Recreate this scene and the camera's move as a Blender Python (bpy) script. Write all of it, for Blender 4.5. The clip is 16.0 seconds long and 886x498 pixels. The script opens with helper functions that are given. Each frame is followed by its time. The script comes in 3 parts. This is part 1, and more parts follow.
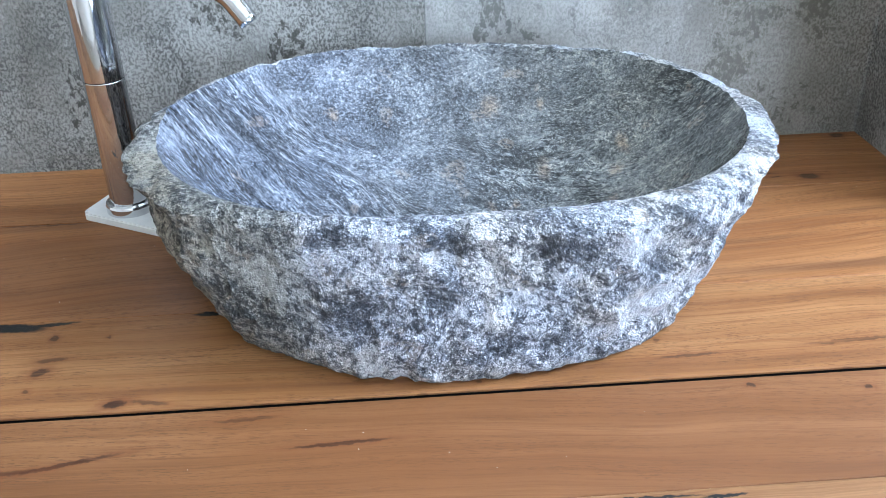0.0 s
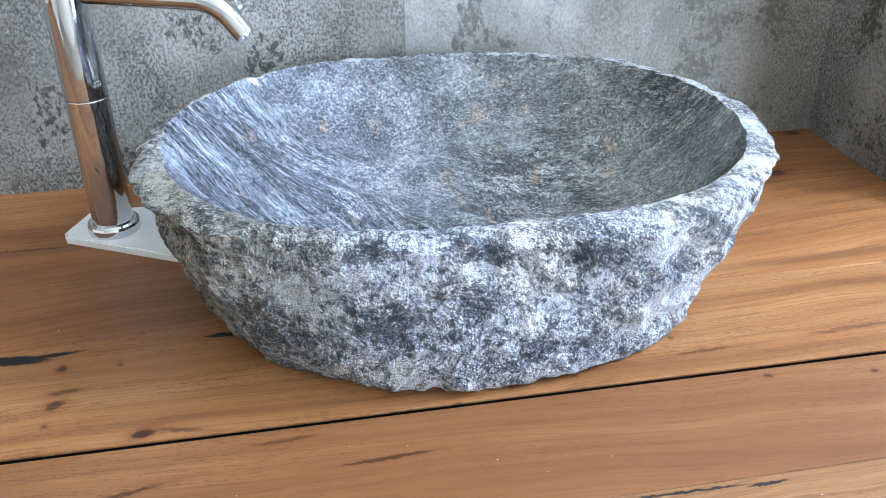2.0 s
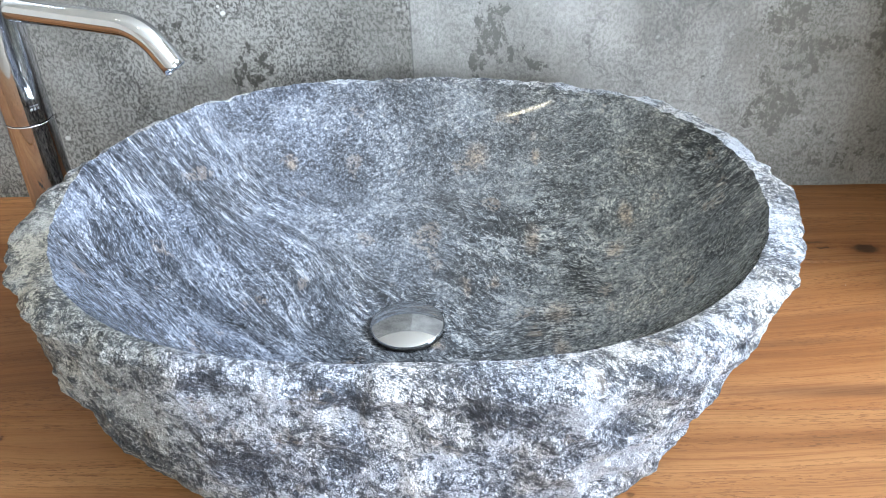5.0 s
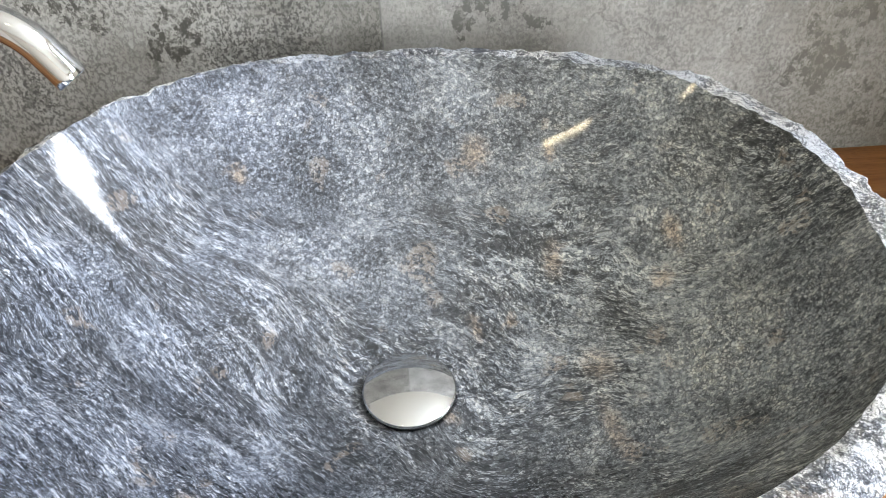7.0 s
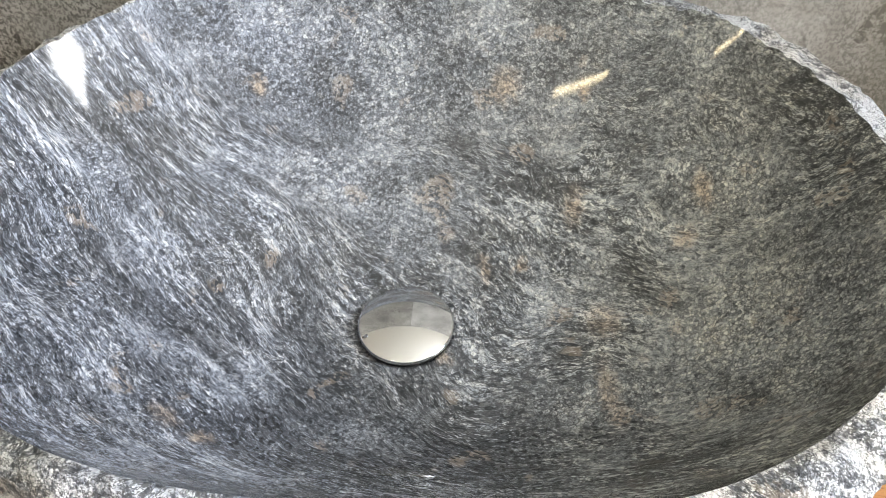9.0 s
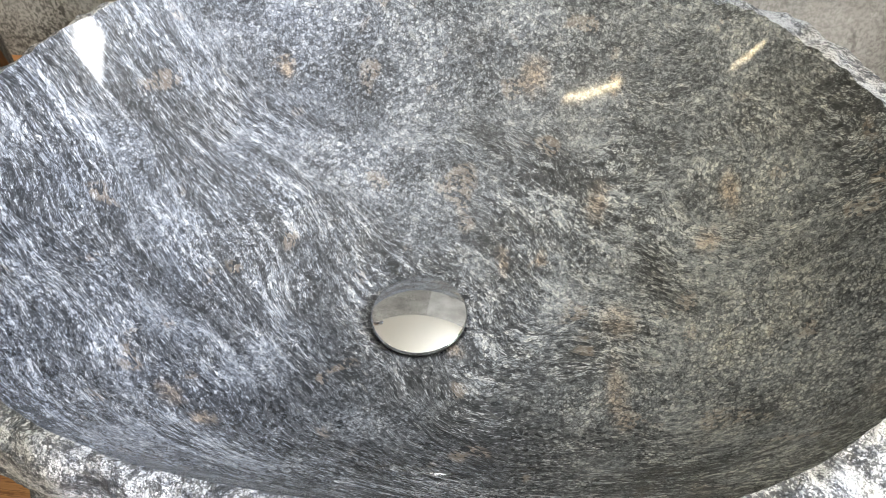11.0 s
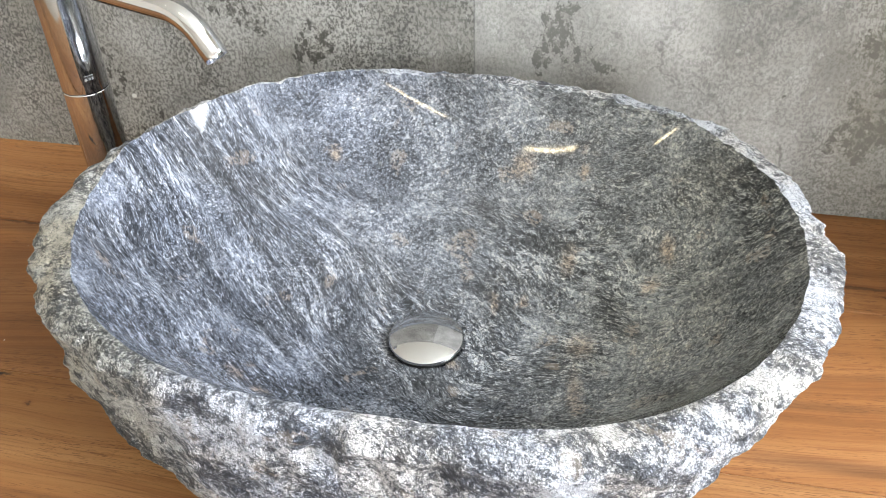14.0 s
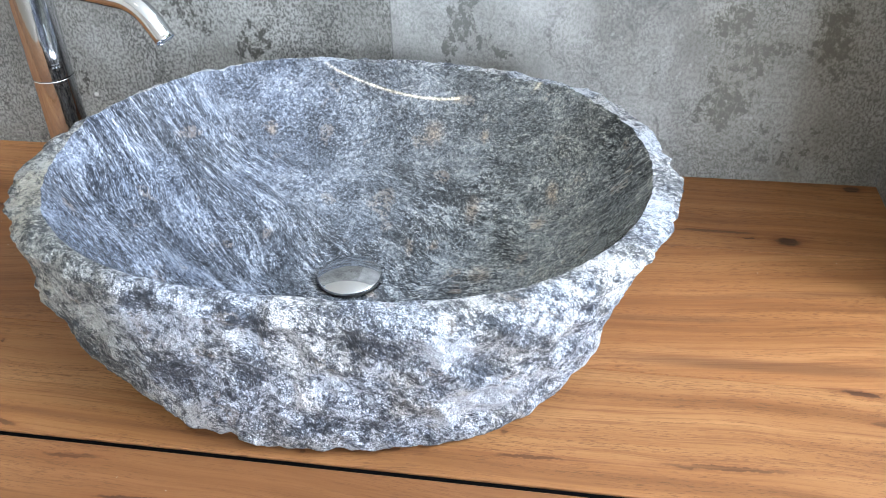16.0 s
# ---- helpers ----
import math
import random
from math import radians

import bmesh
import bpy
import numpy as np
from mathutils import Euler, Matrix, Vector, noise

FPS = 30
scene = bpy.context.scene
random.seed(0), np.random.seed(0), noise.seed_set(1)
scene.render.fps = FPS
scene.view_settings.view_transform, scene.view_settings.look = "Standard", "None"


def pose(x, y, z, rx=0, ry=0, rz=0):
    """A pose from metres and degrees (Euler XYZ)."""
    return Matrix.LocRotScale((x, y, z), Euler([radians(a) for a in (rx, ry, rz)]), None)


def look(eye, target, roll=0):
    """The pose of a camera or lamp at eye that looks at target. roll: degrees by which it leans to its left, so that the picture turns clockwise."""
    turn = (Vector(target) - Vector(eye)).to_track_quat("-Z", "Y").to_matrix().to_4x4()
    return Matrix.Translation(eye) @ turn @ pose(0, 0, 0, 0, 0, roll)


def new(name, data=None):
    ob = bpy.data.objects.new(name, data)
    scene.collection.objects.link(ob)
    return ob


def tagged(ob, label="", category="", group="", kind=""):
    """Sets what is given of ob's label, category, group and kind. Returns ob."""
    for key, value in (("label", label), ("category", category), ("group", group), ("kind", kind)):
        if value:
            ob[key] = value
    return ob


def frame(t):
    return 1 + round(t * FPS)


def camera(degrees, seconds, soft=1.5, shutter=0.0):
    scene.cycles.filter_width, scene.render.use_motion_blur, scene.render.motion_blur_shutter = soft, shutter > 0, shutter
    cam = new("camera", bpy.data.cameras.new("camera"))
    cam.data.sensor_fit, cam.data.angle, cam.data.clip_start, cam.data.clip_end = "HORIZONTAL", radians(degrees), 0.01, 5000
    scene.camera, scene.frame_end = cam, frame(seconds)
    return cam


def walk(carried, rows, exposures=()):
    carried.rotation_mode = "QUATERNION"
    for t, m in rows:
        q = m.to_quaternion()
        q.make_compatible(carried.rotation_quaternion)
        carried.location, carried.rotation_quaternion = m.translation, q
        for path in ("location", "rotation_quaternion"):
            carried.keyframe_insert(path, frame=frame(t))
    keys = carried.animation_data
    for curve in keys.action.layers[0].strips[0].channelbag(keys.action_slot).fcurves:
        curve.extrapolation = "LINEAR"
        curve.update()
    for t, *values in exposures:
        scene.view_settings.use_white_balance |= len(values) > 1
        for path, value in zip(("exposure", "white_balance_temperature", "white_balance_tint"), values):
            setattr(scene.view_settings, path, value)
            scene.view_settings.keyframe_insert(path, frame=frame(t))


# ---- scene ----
cam = camera(53.3, 16.0, soft=0.6)
PATH = [
    (0, (-0.045, 0.061, 0.45), (0.043, 1.796, -0.54), -1.7),
    (0.5, (-0.088, 0.06, 0.439), (0.125, 1.78, -0.559), -1.1),
    (1, (-0.113, 0.062, 0.44), (0.164, 1.77, -0.562), -0.8),
    (1.5, (-0.133, 0.06, 0.445), (0.16, 1.764, -0.559), -0.7),
    (2, (-0.144, 0.071, 0.46), (0.159, 1.783, -0.528), -0.6),
    (2.5, (-0.121, 0.102, 0.462), (0.113, 1.825, -0.526), -1.1),
    (3, (-0.061, 0.148, 0.466), (0.049, 1.883, -0.522), -1.8),
    (3.5, (0.005, 0.182, 0.463), (0.03, 1.914, -0.538), -2.8),
    (3.7, (0.034, 0.191, 0.465), (0.03, 1.921, -0.539), -2.8),
    (5.8, (0.075, 0.32, 0.503), (-0.048, 1.913, -0.699), -3.0),
    (6, (0.061, 0.346, 0.504), (-0.029, 1.925, -0.721), -2.6),
    (6.5, (0.032, 0.414, 0.502), (0.03, 1.94, -0.791), -2.3),
    (7, (0.013, 0.456, 0.49), (0.068, 1.936, -0.855), -2.2),
    (7.5, (0.009, 0.475, 0.481), (0.083, 1.915, -0.905), -2.0),
    (8, (0.018, 0.472, 0.476), (0.086, 1.884, -0.939), -1.4),
    (8.5, (0.039, 0.469, 0.481), (0.052, 1.872, -0.944), -0.2),
    (9, (0.056, 0.478, 0.478), (-0.06, 1.837, -0.985), -1.2),
    (9.2, (0.064, 0.489, 0.482), (-0.084, 1.79, -1.03), -2.3),
    (11.3, (0.09, 0.493, 0.481), (-0.196, 1.789, -1.015), -2.8),
    (11.5, (0.105, 0.495, 0.485), (-0.221, 1.783, -1.01), -3.0),
    (12, (0.135, 0.483, 0.491), (-0.286, 1.792, -0.962), -3.4),
    (12.5, (0.141, 0.464, 0.499), (-0.301, 1.802, -0.92), -3.5),
    (13, (0.137, 0.427, 0.515), (-0.312, 1.812, -0.856), -3.8),
    (13.5, (0.135, 0.38, 0.53), (-0.281, 1.838, -0.774), -3.1),
    (14, (0.134, 0.319, 0.541), (-0.213, 1.843, -0.707), -2.0),
    (14.5, (0.142, 0.242, 0.541), (-0.154, 1.816, -0.657), -1.9),
    (15, (0.155, 0.2, 0.544), (-0.13, 1.802, -0.62), -2.4),
    (15.5, (0.175, 0.184, 0.547), (-0.111, 1.794, -0.605), -2.3),
    (16, (0.214, 0.17, 0.535), (-0.08, 1.781, -0.614), -2.1),
]
EXPOSURES = [(0.0, 0.08, 6250, 9), (3.5, 0.10, 6700, 10), (6.0, 0.0, 7450, 11.5), (7.0, -0.03, 8100, 13), (9.0, -0.05, 8900, 13.5), (12.5, 0.12, 8900, 13),
             (14.5, 0.05, 7850, 13), (16.0, 0.05, 6900, 11)]
walk(cam, [(t, look(eye, target, roll)) for t, eye, target, roll in PATH], EXPOSURES)


# world and light
world = bpy.data.worlds.new("sky")
scene.world = world
world.use_nodes = True
sky = world.node_tree.nodes.new("ShaderNodeTexSky")
sky.sky_type, sky.sun_disc = "NISHITA", False
sky.sun_elevation, sky.sun_rotation = radians(40), radians(200)
back = world.node_tree.nodes["Background"]
back.inputs["Strength"].default_value = 0.1
world.node_tree.links.new(sky.outputs[0], back.inputs[0])

FLOOR, CEIL = -0.86, 1.95
WALL_Y, WALL_X, PANEL_TOP = 1.10, 0.549, 0.53
HALL_W, HALL_E, HALL_S, HALL_N = -3.2, 1.7, -3.0, 3.0
WIN_Y0, WIN_Y1, WIN_Z0, WIN_Z1 = -0.3, 1.2, 0.95, 1.80
# a high window beside the niche and a tall glazed front further along the same wall
FRONT_Y0, FRONT_Y1, FRONT_Z0, FRONT_Z1 = -2.7, -0.5, -0.5, 0.95
# a small roof window over the end of the display wall
ROOF = (0.88, 1.26, 0.98, 1.28)


def area(name, place, target, w, h, watts, colour):
    lamp = bpy.data.lights.new(name, "AREA")
    lamp.shape, lamp.size, lamp.size_y, lamp.energy, lamp.color = "RECTANGLE", w, h, watts, colour
    ob = new(name, lamp)
    ob.matrix_world = look(place, target)
    return ob


DAY = (0.63, 0.78, 1.0)
area("window_daylight", (HALL_E + 0.10, (WIN_Y0 + WIN_Y1) / 2, (WIN_Z0 + WIN_Z1) / 2), (-1, (WIN_Y0 + WIN_Y1) / 2, (WIN_Z0 + WIN_Z1) / 2),
     WIN_Z1 - WIN_Z0 - 0.04, WIN_Y1 - WIN_Y0 - 0.04, 300, DAY)
area("front_daylight", (HALL_E + 0.10, (FRONT_Y0 + FRONT_Y1) / 2, (FRONT_Z0 + FRONT_Z1) / 2), (-1, (FRONT_Y0 + FRONT_Y1) / 2, (FRONT_Z0 + FRONT_Z1) / 2),
     FRONT_Z1 - FRONT_Z0 - 0.04, FRONT_Y1 - FRONT_Y0 - 0.04, 350, DAY)

area("roof_daylight", ((ROOF[0] + ROOF[1]) / 2, (ROOF[2] + ROOF[3]) / 2, CEIL + 0.10), ((ROOF[0] + ROOF[1]) / 2, (ROOF[2] + ROOF[3]) / 2 + 0.0001, 0), ROOF[1] - ROOF[0] - 0.02, ROOF[3] - ROOF[2] - 0.02, 11, DAY)


# materials
class Mat:
    """A node material: n() adds a node, wires inputs given as sockets and sets the rest."""

    def __init__(self, name):
        self.m = bpy.data.materials.new(name)
        self.m.use_nodes = True
        self.t = self.m.node_tree
        self.b = self.t.nodes["Principled BSDF"]

    def put(self, node, key, value):
        if isinstance(value, bpy.types.NodeSocket):
            self.t.links.new(value, node.inputs[key])
        else:
            node.inputs[key].default_value = value

    def n(self, kind, inputs=None, out=0, **props):
        node = self.t.nodes.new("ShaderNode" + kind)
        for k, v in props.items():
            if k == "op":
                node.operation = v
            elif k == "dims":
                node.noise_dimensions = v
            elif k == "feature":
                node.feature = v
            elif k == "smooth":
                node.interpolation_type = "SMOOTHSTEP"
            elif k == "vtype":
                node.vector_type = v
        for k, v in (inputs or {}).items():
            self.put(node, k, v)
        return node.outputs[out]

    def math(self, op, a, b=0.0, c=0.0):
        return self.n("Math", {0: a, 1: b, 2: c}, op=op)

    def step(self, v, a, b, lo=0.0, hi=1.0):
        return self.n("MapRange", {"Value": v, "From Min": a, "From Max": b, "To Min": lo, "To Max": hi}, smooth=True)

    def noise(self, vec, scale, detail=4.0, rough=0.55, distort=0.0, out=0):
        return self.n("TexNoise", {"Vector": vec, "Scale": scale, "Detail": detail, "Roughness": rough, "Distortion": distort}, out)

    def mapped(self, vec, scale=(1, 1, 1), rot=(0, 0, 0), loc=(0, 0, 0), vtype="POINT"):
        return self.n("Mapping", {"Vector": vec, "Scale": scale, "Rotation": [radians(a) for a in rot], "Location": loc}, vtype=vtype)

    def mix(self, f, a, b, blend="MIX"):
        node = self.t.nodes.new("ShaderNodeMix")
        node.data_type, node.blend_type = "RGBA", blend
        for i, v in ((0, f), (6, a), (7, b)):
            if not isinstance(v, bpy.types.NodeSocket) and i > 0:
                v = (*v, 1.0)
            self.put(node, i, v)
        return node.outputs[2]

    def ramp(self, f, stops):
        node = self.t.nodes.new("ShaderNodeValToRGB")
        while len(node.color_ramp.elements) < len(stops):
            node.color_ramp.elements.new(0.5)
        for e, (p, c) in zip(node.color_ramp.elements, stops):
            e.position, e.color = p, (*c, 1.0)
        self.put(node, 0, f)
        return node.outputs[0]

    def spot(self, vec, x, y, rx, ry, turn=0.0, edge=0.5):
        """A soft-edged oval of half-sizes rx, ry round (x, y) in the vector's own plane."""
        v = self.mapped(vec, (rx, ry, 1000.0), (0, 0, turn), (x, y, 0), "TEXTURE")
        return self.step(self.n("VectorMath", {0: v}, 1, op="LENGTH"), 1.0, edge)

    def bump(self, height, strength, dist):
        self.put(self.b, "Normal", self.n("Bump", {"Height": height, "Strength": strength, "Distance": dist}))

    def done(self, colour, rough=0.5, metal=0.0, **extra):
        self.put(self.b, "Base Color", colour if isinstance(colour, bpy.types.NodeSocket) else (*colour, 1.0))
        self.put(self.b, "Roughness", rough)
        self.put(self.b, "Metallic", metal)
        for k, v in extra.items():
            self.put(self.b, k.replace("_", " "), v)
        return self.m


def stone(name, polished):
    """Grey-blue foliated gneiss: dark mica and pale feldspar grains drawn out along swirling bands."""
    m = Mat(name)
    p = m.n("TexCoord", out=3)

    def shifted(vec, scale, amount, detail=2.0):
        w = m.n("VectorMath", {0: m.noise(p, scale, detail, 0.5, out=1), 1: (0.5, 0.5, 0.5)}, op="SUBTRACT")
        return m.n("VectorMath", {0: vec, 1: m.n("VectorMath", {0: w, 3: amount}, op="SCALE")}, op="ADD")

    q = shifted(p, 6.0, 0.055)
    q = shifted(q, 30.0, 0.014)
    q = shifted(q, 150.0, 0.0018)
    xyz = m.n("SeparateXYZ", {0: q})
    x, y = xyz, xyz.node.outputs[1]
    # the bands: on the bowl they follow the folds stored on its mesh, outside they lie slanting
    if polished:
        drift = m.n("VectorMath", {0: m.n("VectorMath", {0: q, 1: p}, op="SUBTRACT"), 1: (0.18, 0.40, 0.1)}, 1, op="DOT_PRODUCT")
        fold = m.t.nodes.new("ShaderNodeAttribute")
        fold.attribute_name = "foliation"
        phi = m.math("ADD", fold.outputs["Fac"], drift)
    else:
        phi = m.n("VectorMath", {0: q, 1: (0.22, 0.45, 0.84)}, 1, op="DOT_PRODUCT")

    def along(f_along, f_across):
        a = m.mapped(q, (f_along, f_along, f_along))
        u = m.math("MULTIPLY", phi, f_across)
        return m.n("VectorMath", {0: a, 1: m.n("CombineXYZ", {0: u, 1: m.math("MULTIPLY", u, 0.6), 2: m.math("MULTIPLY", u, -0.7)})}, op="ADD")

    def lines(vec, width, detail):
        """Thin wandering mica films between the grains."""
        n = m.noise(vec, 1.0, detail, 0.6)
        d = m.math("ABSOLUTE", m.math("SUBTRACT", n, 0.5))
        return m.n("MapRange", {"Value": d, "From Min": 0.0, "From Max": width, "To Min": 1.0, "To Max": 0.0})

    band = m.noise(along(14, 90), 1.0, 2.0, 0.55)
    streak = m.noise(along(52, 250), 1.0, 1.5, 0.5)
    cloud = m.noise(p, 24.0 if polished else 21.0, 5.0, 0.65)
    # where the grains are drawn out; elsewhere they stay round in a mesh of mica
    flow = 1.0
    if polished:
        loose = m.math("MULTIPLY", m.step(m.noise(p, 13.0, 3.0, 0.6), 0.50, 0.66), 0.8)
        for x0, y0, rx, ry, turn in ((-0.02, 1.00, 0.24, 0.065, 0), (0.195, 0.905, 0.055, 0.032, -20), (0.12, 0.772, 0.08, 0.030, 0), (-0.205, 0.882, 0.030, 0.018, -40), (-0.05, 0.93, 0.09, 0.035, 0), (0.21, 0.79, 0.09, 0.10, 0)):
            loose = m.math("MAXIMUM", loose, m.spot(q, x0, y0, rx, ry, turn, 0.4))
        flow = m.math("SUBTRACT", 1.0, m.math("MULTIPLY", loose, 0.85))
    layered = m.math("ADD", m.math("MULTIPLY", band, 0.5), m.math("MULTIPLY", streak, 0.5))
    mixed = m.math("MULTIPLY", flow, 0.65 if polished else 0.4)
    dark = m.n("Mix", {0: mixed, 2: cloud, 3: layered})
    if not polished:
        clump = m.noise(shifted(p, 120.0, 0.012, 3.0), 105.0, 4.0, 0.65)
        dark = m.math("ADD", m.math("MULTIPLY", dark, 0.95), m.math("MULTIPLY_ADD", clump, 0.50, -0.21))
    vein_patches = 0.0
    if polished:
        # narrow dark and pale veins, plus a few broad patches
        for x0, y0, rx, ry, turn, d in ((-0.070, 0.858, 0.050, 0.005, -30, 0.10), (-0.045, 0.790, 0.060, 0.016, -38, 0.06), (-0.195, 0.905, 0.06, 0.008, -28, 0.10), (-0.15, 0.80, 0.08, 0.008, -30, 0.06),
                                        (-0.225, 0.882, 0.060, 0.011, -28, -0.08), (-0.095, 0.868, 0.012, 0.007, -30, -0.16), (-0.17, 0.858, 0.022, 0.010, -30, -0.12), (-0.045, 0.840, 0.022, 0.0035, -32, -0.15), (-0.03, 0.95, 0.03, 0.01, 0, -0.06),
                                        (-0.02, 0.765, 0.10, 0.030, -36, 0.05), (-0.09, 0.755, 0.07, 0.006, -38, 0.08), (-0.035, 0.735, 0.07, 0.005, -38, 0.08), (-0.075, 0.800, 0.06, 0.004, -36, -0.08), (-0.115, 0.770, 0.05, 0.005, -38, -0.07),
                                        (-0.025, 0.868, 0.035, 0.004, -50, 0.10), (0.20, 0.83, 0.06, 0.09, 0, -0.05), (0.09, 0.925, 0.08, 0.010, -8, 0.06), (0.02, 0.735, 0.18, 0.065, 0, 0.08)):
            vein_patches = m.math("ADD", vein_patches, m.math("MULTIPLY", m.spot(q, x0, y0, rx, ry, turn, 0.2), d * 1.7))
    else:
        torn = m.n("SeparateXYZ", {0: shifted(q, 75.0, 0.026, 5.0)})
        face = m.n("CombineXYZ", {0: torn, 1: torn.node.outputs[2], 2: 0.0})
        front = m.step(y, 0.80, 0.70)
        # darker patches, mostly over the hollows in PITS, with paler ones between
        for x0, z0, rx, rz, turn, d in ((-0.095, 0.137, 0.026, 0.013, -8, 0.16), (-0.015, 0.127, 0.036, 0.018, -12, 0.12), (0.057, 0.122, 0.022, 0.020, 30, 0.13), (-0.08, 0.072, 0.040, 0.022, 20, 0.10), (0.022, 0.030, 0.036, 0.018, 15, 0.12),
                                        (-0.19, 0.06, 0.05, 0.035, 0, 0.08), (0.15, 0.10, 0.02, 0.015, 0, 0.08),
                                        (-0.056, 0.128, 0.014, 0.014, 0, -0.16), (-0.11, 0.118, 0.028, 0.005, -8, -0.14), (-0.015, 0.110, 0.032, 0.006, -10, -0.12), (0.135, 0.126, 0.036, 0.028, 0, -0.14), (0.066, 0.104, 0.018, 0.014, 0, -0.12), (0.15, 0.055, 0.055, 0.035, 20, -0.08), (0.03, 0.075, 0.03, 0.015, 20, -0.07)):
            vein_patches = m.math("ADD", vein_patches, m.math("MULTIPLY", m.spot(face, x0, z0, rx, rz, turn, 0.2), d * 1.1))
        vein_patches = m.math("MULTIPLY", vein_patches, front)
    dark = m.math("SUBTRACT", dark, vein_patches)
    grain = along(300, 240) if polished else along(260, 70)
    tone = m.n("SeparateColor", {0: m.n("TexVoronoi", {"Vector": grain, "Scale": 1.0, "Randomness": 1.0}, 1)})
    speck = m.noise(along(640, 230) if polished else along(560, 130), 1.0, 4.0, 0.7)
    if polished:
        round_grain = m.mapped(shifted(p, 380.0, 0.0022), (470, 470, 470))
        tone_round = m.n("SeparateColor", {0: m.n("TexVoronoi", {"Vector": round_grain, "Scale": 1.0, "Randomness": 1.0}, 1)})
        tone = m.n("Mix", {0: flow, 2: tone_round, 3: tone})
        speck = m.n("Mix", {0: flow, 2: m.noise(q, 620.0, 4.0, 0.72), 3: speck})
    g = m.math("ADD", m.math("MULTIPLY", speck, 0.52 if polished else 0.70), m.math("MULTIPLY", tone, 0.34 if polished else 0.28))
    g = m.math("ADD", g, m.math("MULTIPLY_ADD", dark, 0.52, 0.083) if polished else m.math("MULTIPLY_ADD", dark, 0.985, 0.01))
    wide = m.step(dark, 0.62, 0.36, 0.022, 0.135)
    films = m.math("MAXIMUM", lines(along(165, 330) if polished else along(230, 90), wide, 4.0), m.math("MULTIPLY", lines(along(280, 460) if polished else along(430, 130), wide, 3.0), 0.85))
    net = m.step(films, 0.15, 0.75)
    if polished:
        mesh1 = m.step(m.n("TexVoronoi", {"Vector": round_grain, "Scale": 1.0}, feature="DISTANCE_TO_EDGE"), 0.20, 0.02, 0.0, 0.8)
        mesh1 = m.math("MULTIPLY", mesh1, m.step(m.noise(p, 210.0, 3.0, 0.6), 0.36, 0.50))
        mesh2 = m.step(m.n("TexVoronoi", {"Vector": round_grain, "Scale": 0.48}, feature="DISTANCE_TO_EDGE"), 0.10, 0.02)
        mesh2 = m.math("MULTIPLY", mesh2, m.step(m.noise(p, 160.0, 3.0, 0.6), 0.40, 0.54))
        round_net = m.math("MAXIMUM", m.math("MAXIMUM", mesh1, mesh2), m.step(lines(m.mapped(q, (330, 330, 330)), m.step(dark, 0.60, 0.38, 0.02, 0.07), 3.0), 0.2, 0.9))
        net = m.n("Mix", {0: flow, 2: round_net, 3: net})
        # long black mica films along the bands
        thin = m.math("MULTIPLY", m.step(band, 0.60, 0.42, 0.010, 0.055), m.step(x, 0.10, -0.02, 0.55, 1.0))
        seams = m.math("MAXIMUM", m.step(lines(along(30, 150), thin, 3.0), 0.1, 0.6), m.step(lines(along(60, 310), thin, 3.0), 0.1, 0.6, 0.0, 0.9))
        net = m.math("MAXIMUM", net, m.math("MULTIPLY", seams, m.math("MULTIPLY", flow, m.step(speck, 0.62, 0.46, 0.25, 1.0))))
    if polished:
        col = m.ramp(g, [(0.56, (0.026, 0.030, 0.037)), (0.67, (0.112, 0.125, 0.147)), (0.80, (0.225, 0.247, 0.282)), (0.93, (0.36, 0.38, 0.41)), (1.0, (0.50, 0.51, 0.52))])
        col = m.mix(m.math("MULTIPLY", net, 0.88), col, (0.016, 0.017, 0.019))
    else:
        col = m.ramp(g, [(0.64, (0.048, 0.052, 0.058)), (0.80, (0.135, 0.148, 0.170)), (0.92, (0.29, 0.305, 0.33)), (1.0, (0.50, 0.51, 0.52))])
        col = m.mix(m.math("MULTIPLY", net, 0.84), col, (0.017, 0.019, 0.022))
    augen = m.n("TexVoronoi", {"Vector": along(95, 120), "Scale": 1.0, "Randomness": 1.0})
    lot = m.n("SeparateColor", {0: augen.node.outputs[1]})
    eye = m.math("MULTIPLY", m.step(m.math("ADD", augen, m.math("MULTIPLY", speck, 0.5)), 0.66, 0.42), m.step(lot, 0.70, 0.76))
    col = m.mix(m.math("MULTIPLY", m.math("MULTIPLY", eye, m.math("SUBTRACT", 1.0, net)), 0.38), col, (0.46, 0.465, 0.46))
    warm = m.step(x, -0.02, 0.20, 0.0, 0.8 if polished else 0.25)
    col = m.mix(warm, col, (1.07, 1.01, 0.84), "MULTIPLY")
    # Bluish window light painted in: left of the bowl, shell except its left end.
    window_blue = m.step(x, 0.02, -0.14, 0.0, 0.8) if polished else m.step(x, -0.17, -0.10, 0.0, 0.75)
    col = m.mix(window_blue, col, (1.07, 1.12, 1.26), "MULTIPLY")
    if not polished:
        olive = m.math("MULTIPLY", m.step(torn, -0.105, -0.125), m.step(y, 0.90, 0.80))
        col = m.mix(m.math("MULTIPLY", olive, 0.75), col, (0.66, 0.63, 0.54), "MULTIPLY")
    rust = m.step(m.noise(p, 15.0, 3.0, 0.6), 0.46, 0.60, 0.0, 0.2 if polished else 0.7)
    col = m.mix(rust, col, (1.10, 1.0, 0.86), "MULTIPLY")
    pink = m.math("MULTIPLY", m.step(m.noise(q, 34.0, 1.0, 0.4), 0.66, 0.72), m.step(tone, 0.30, 0.45))
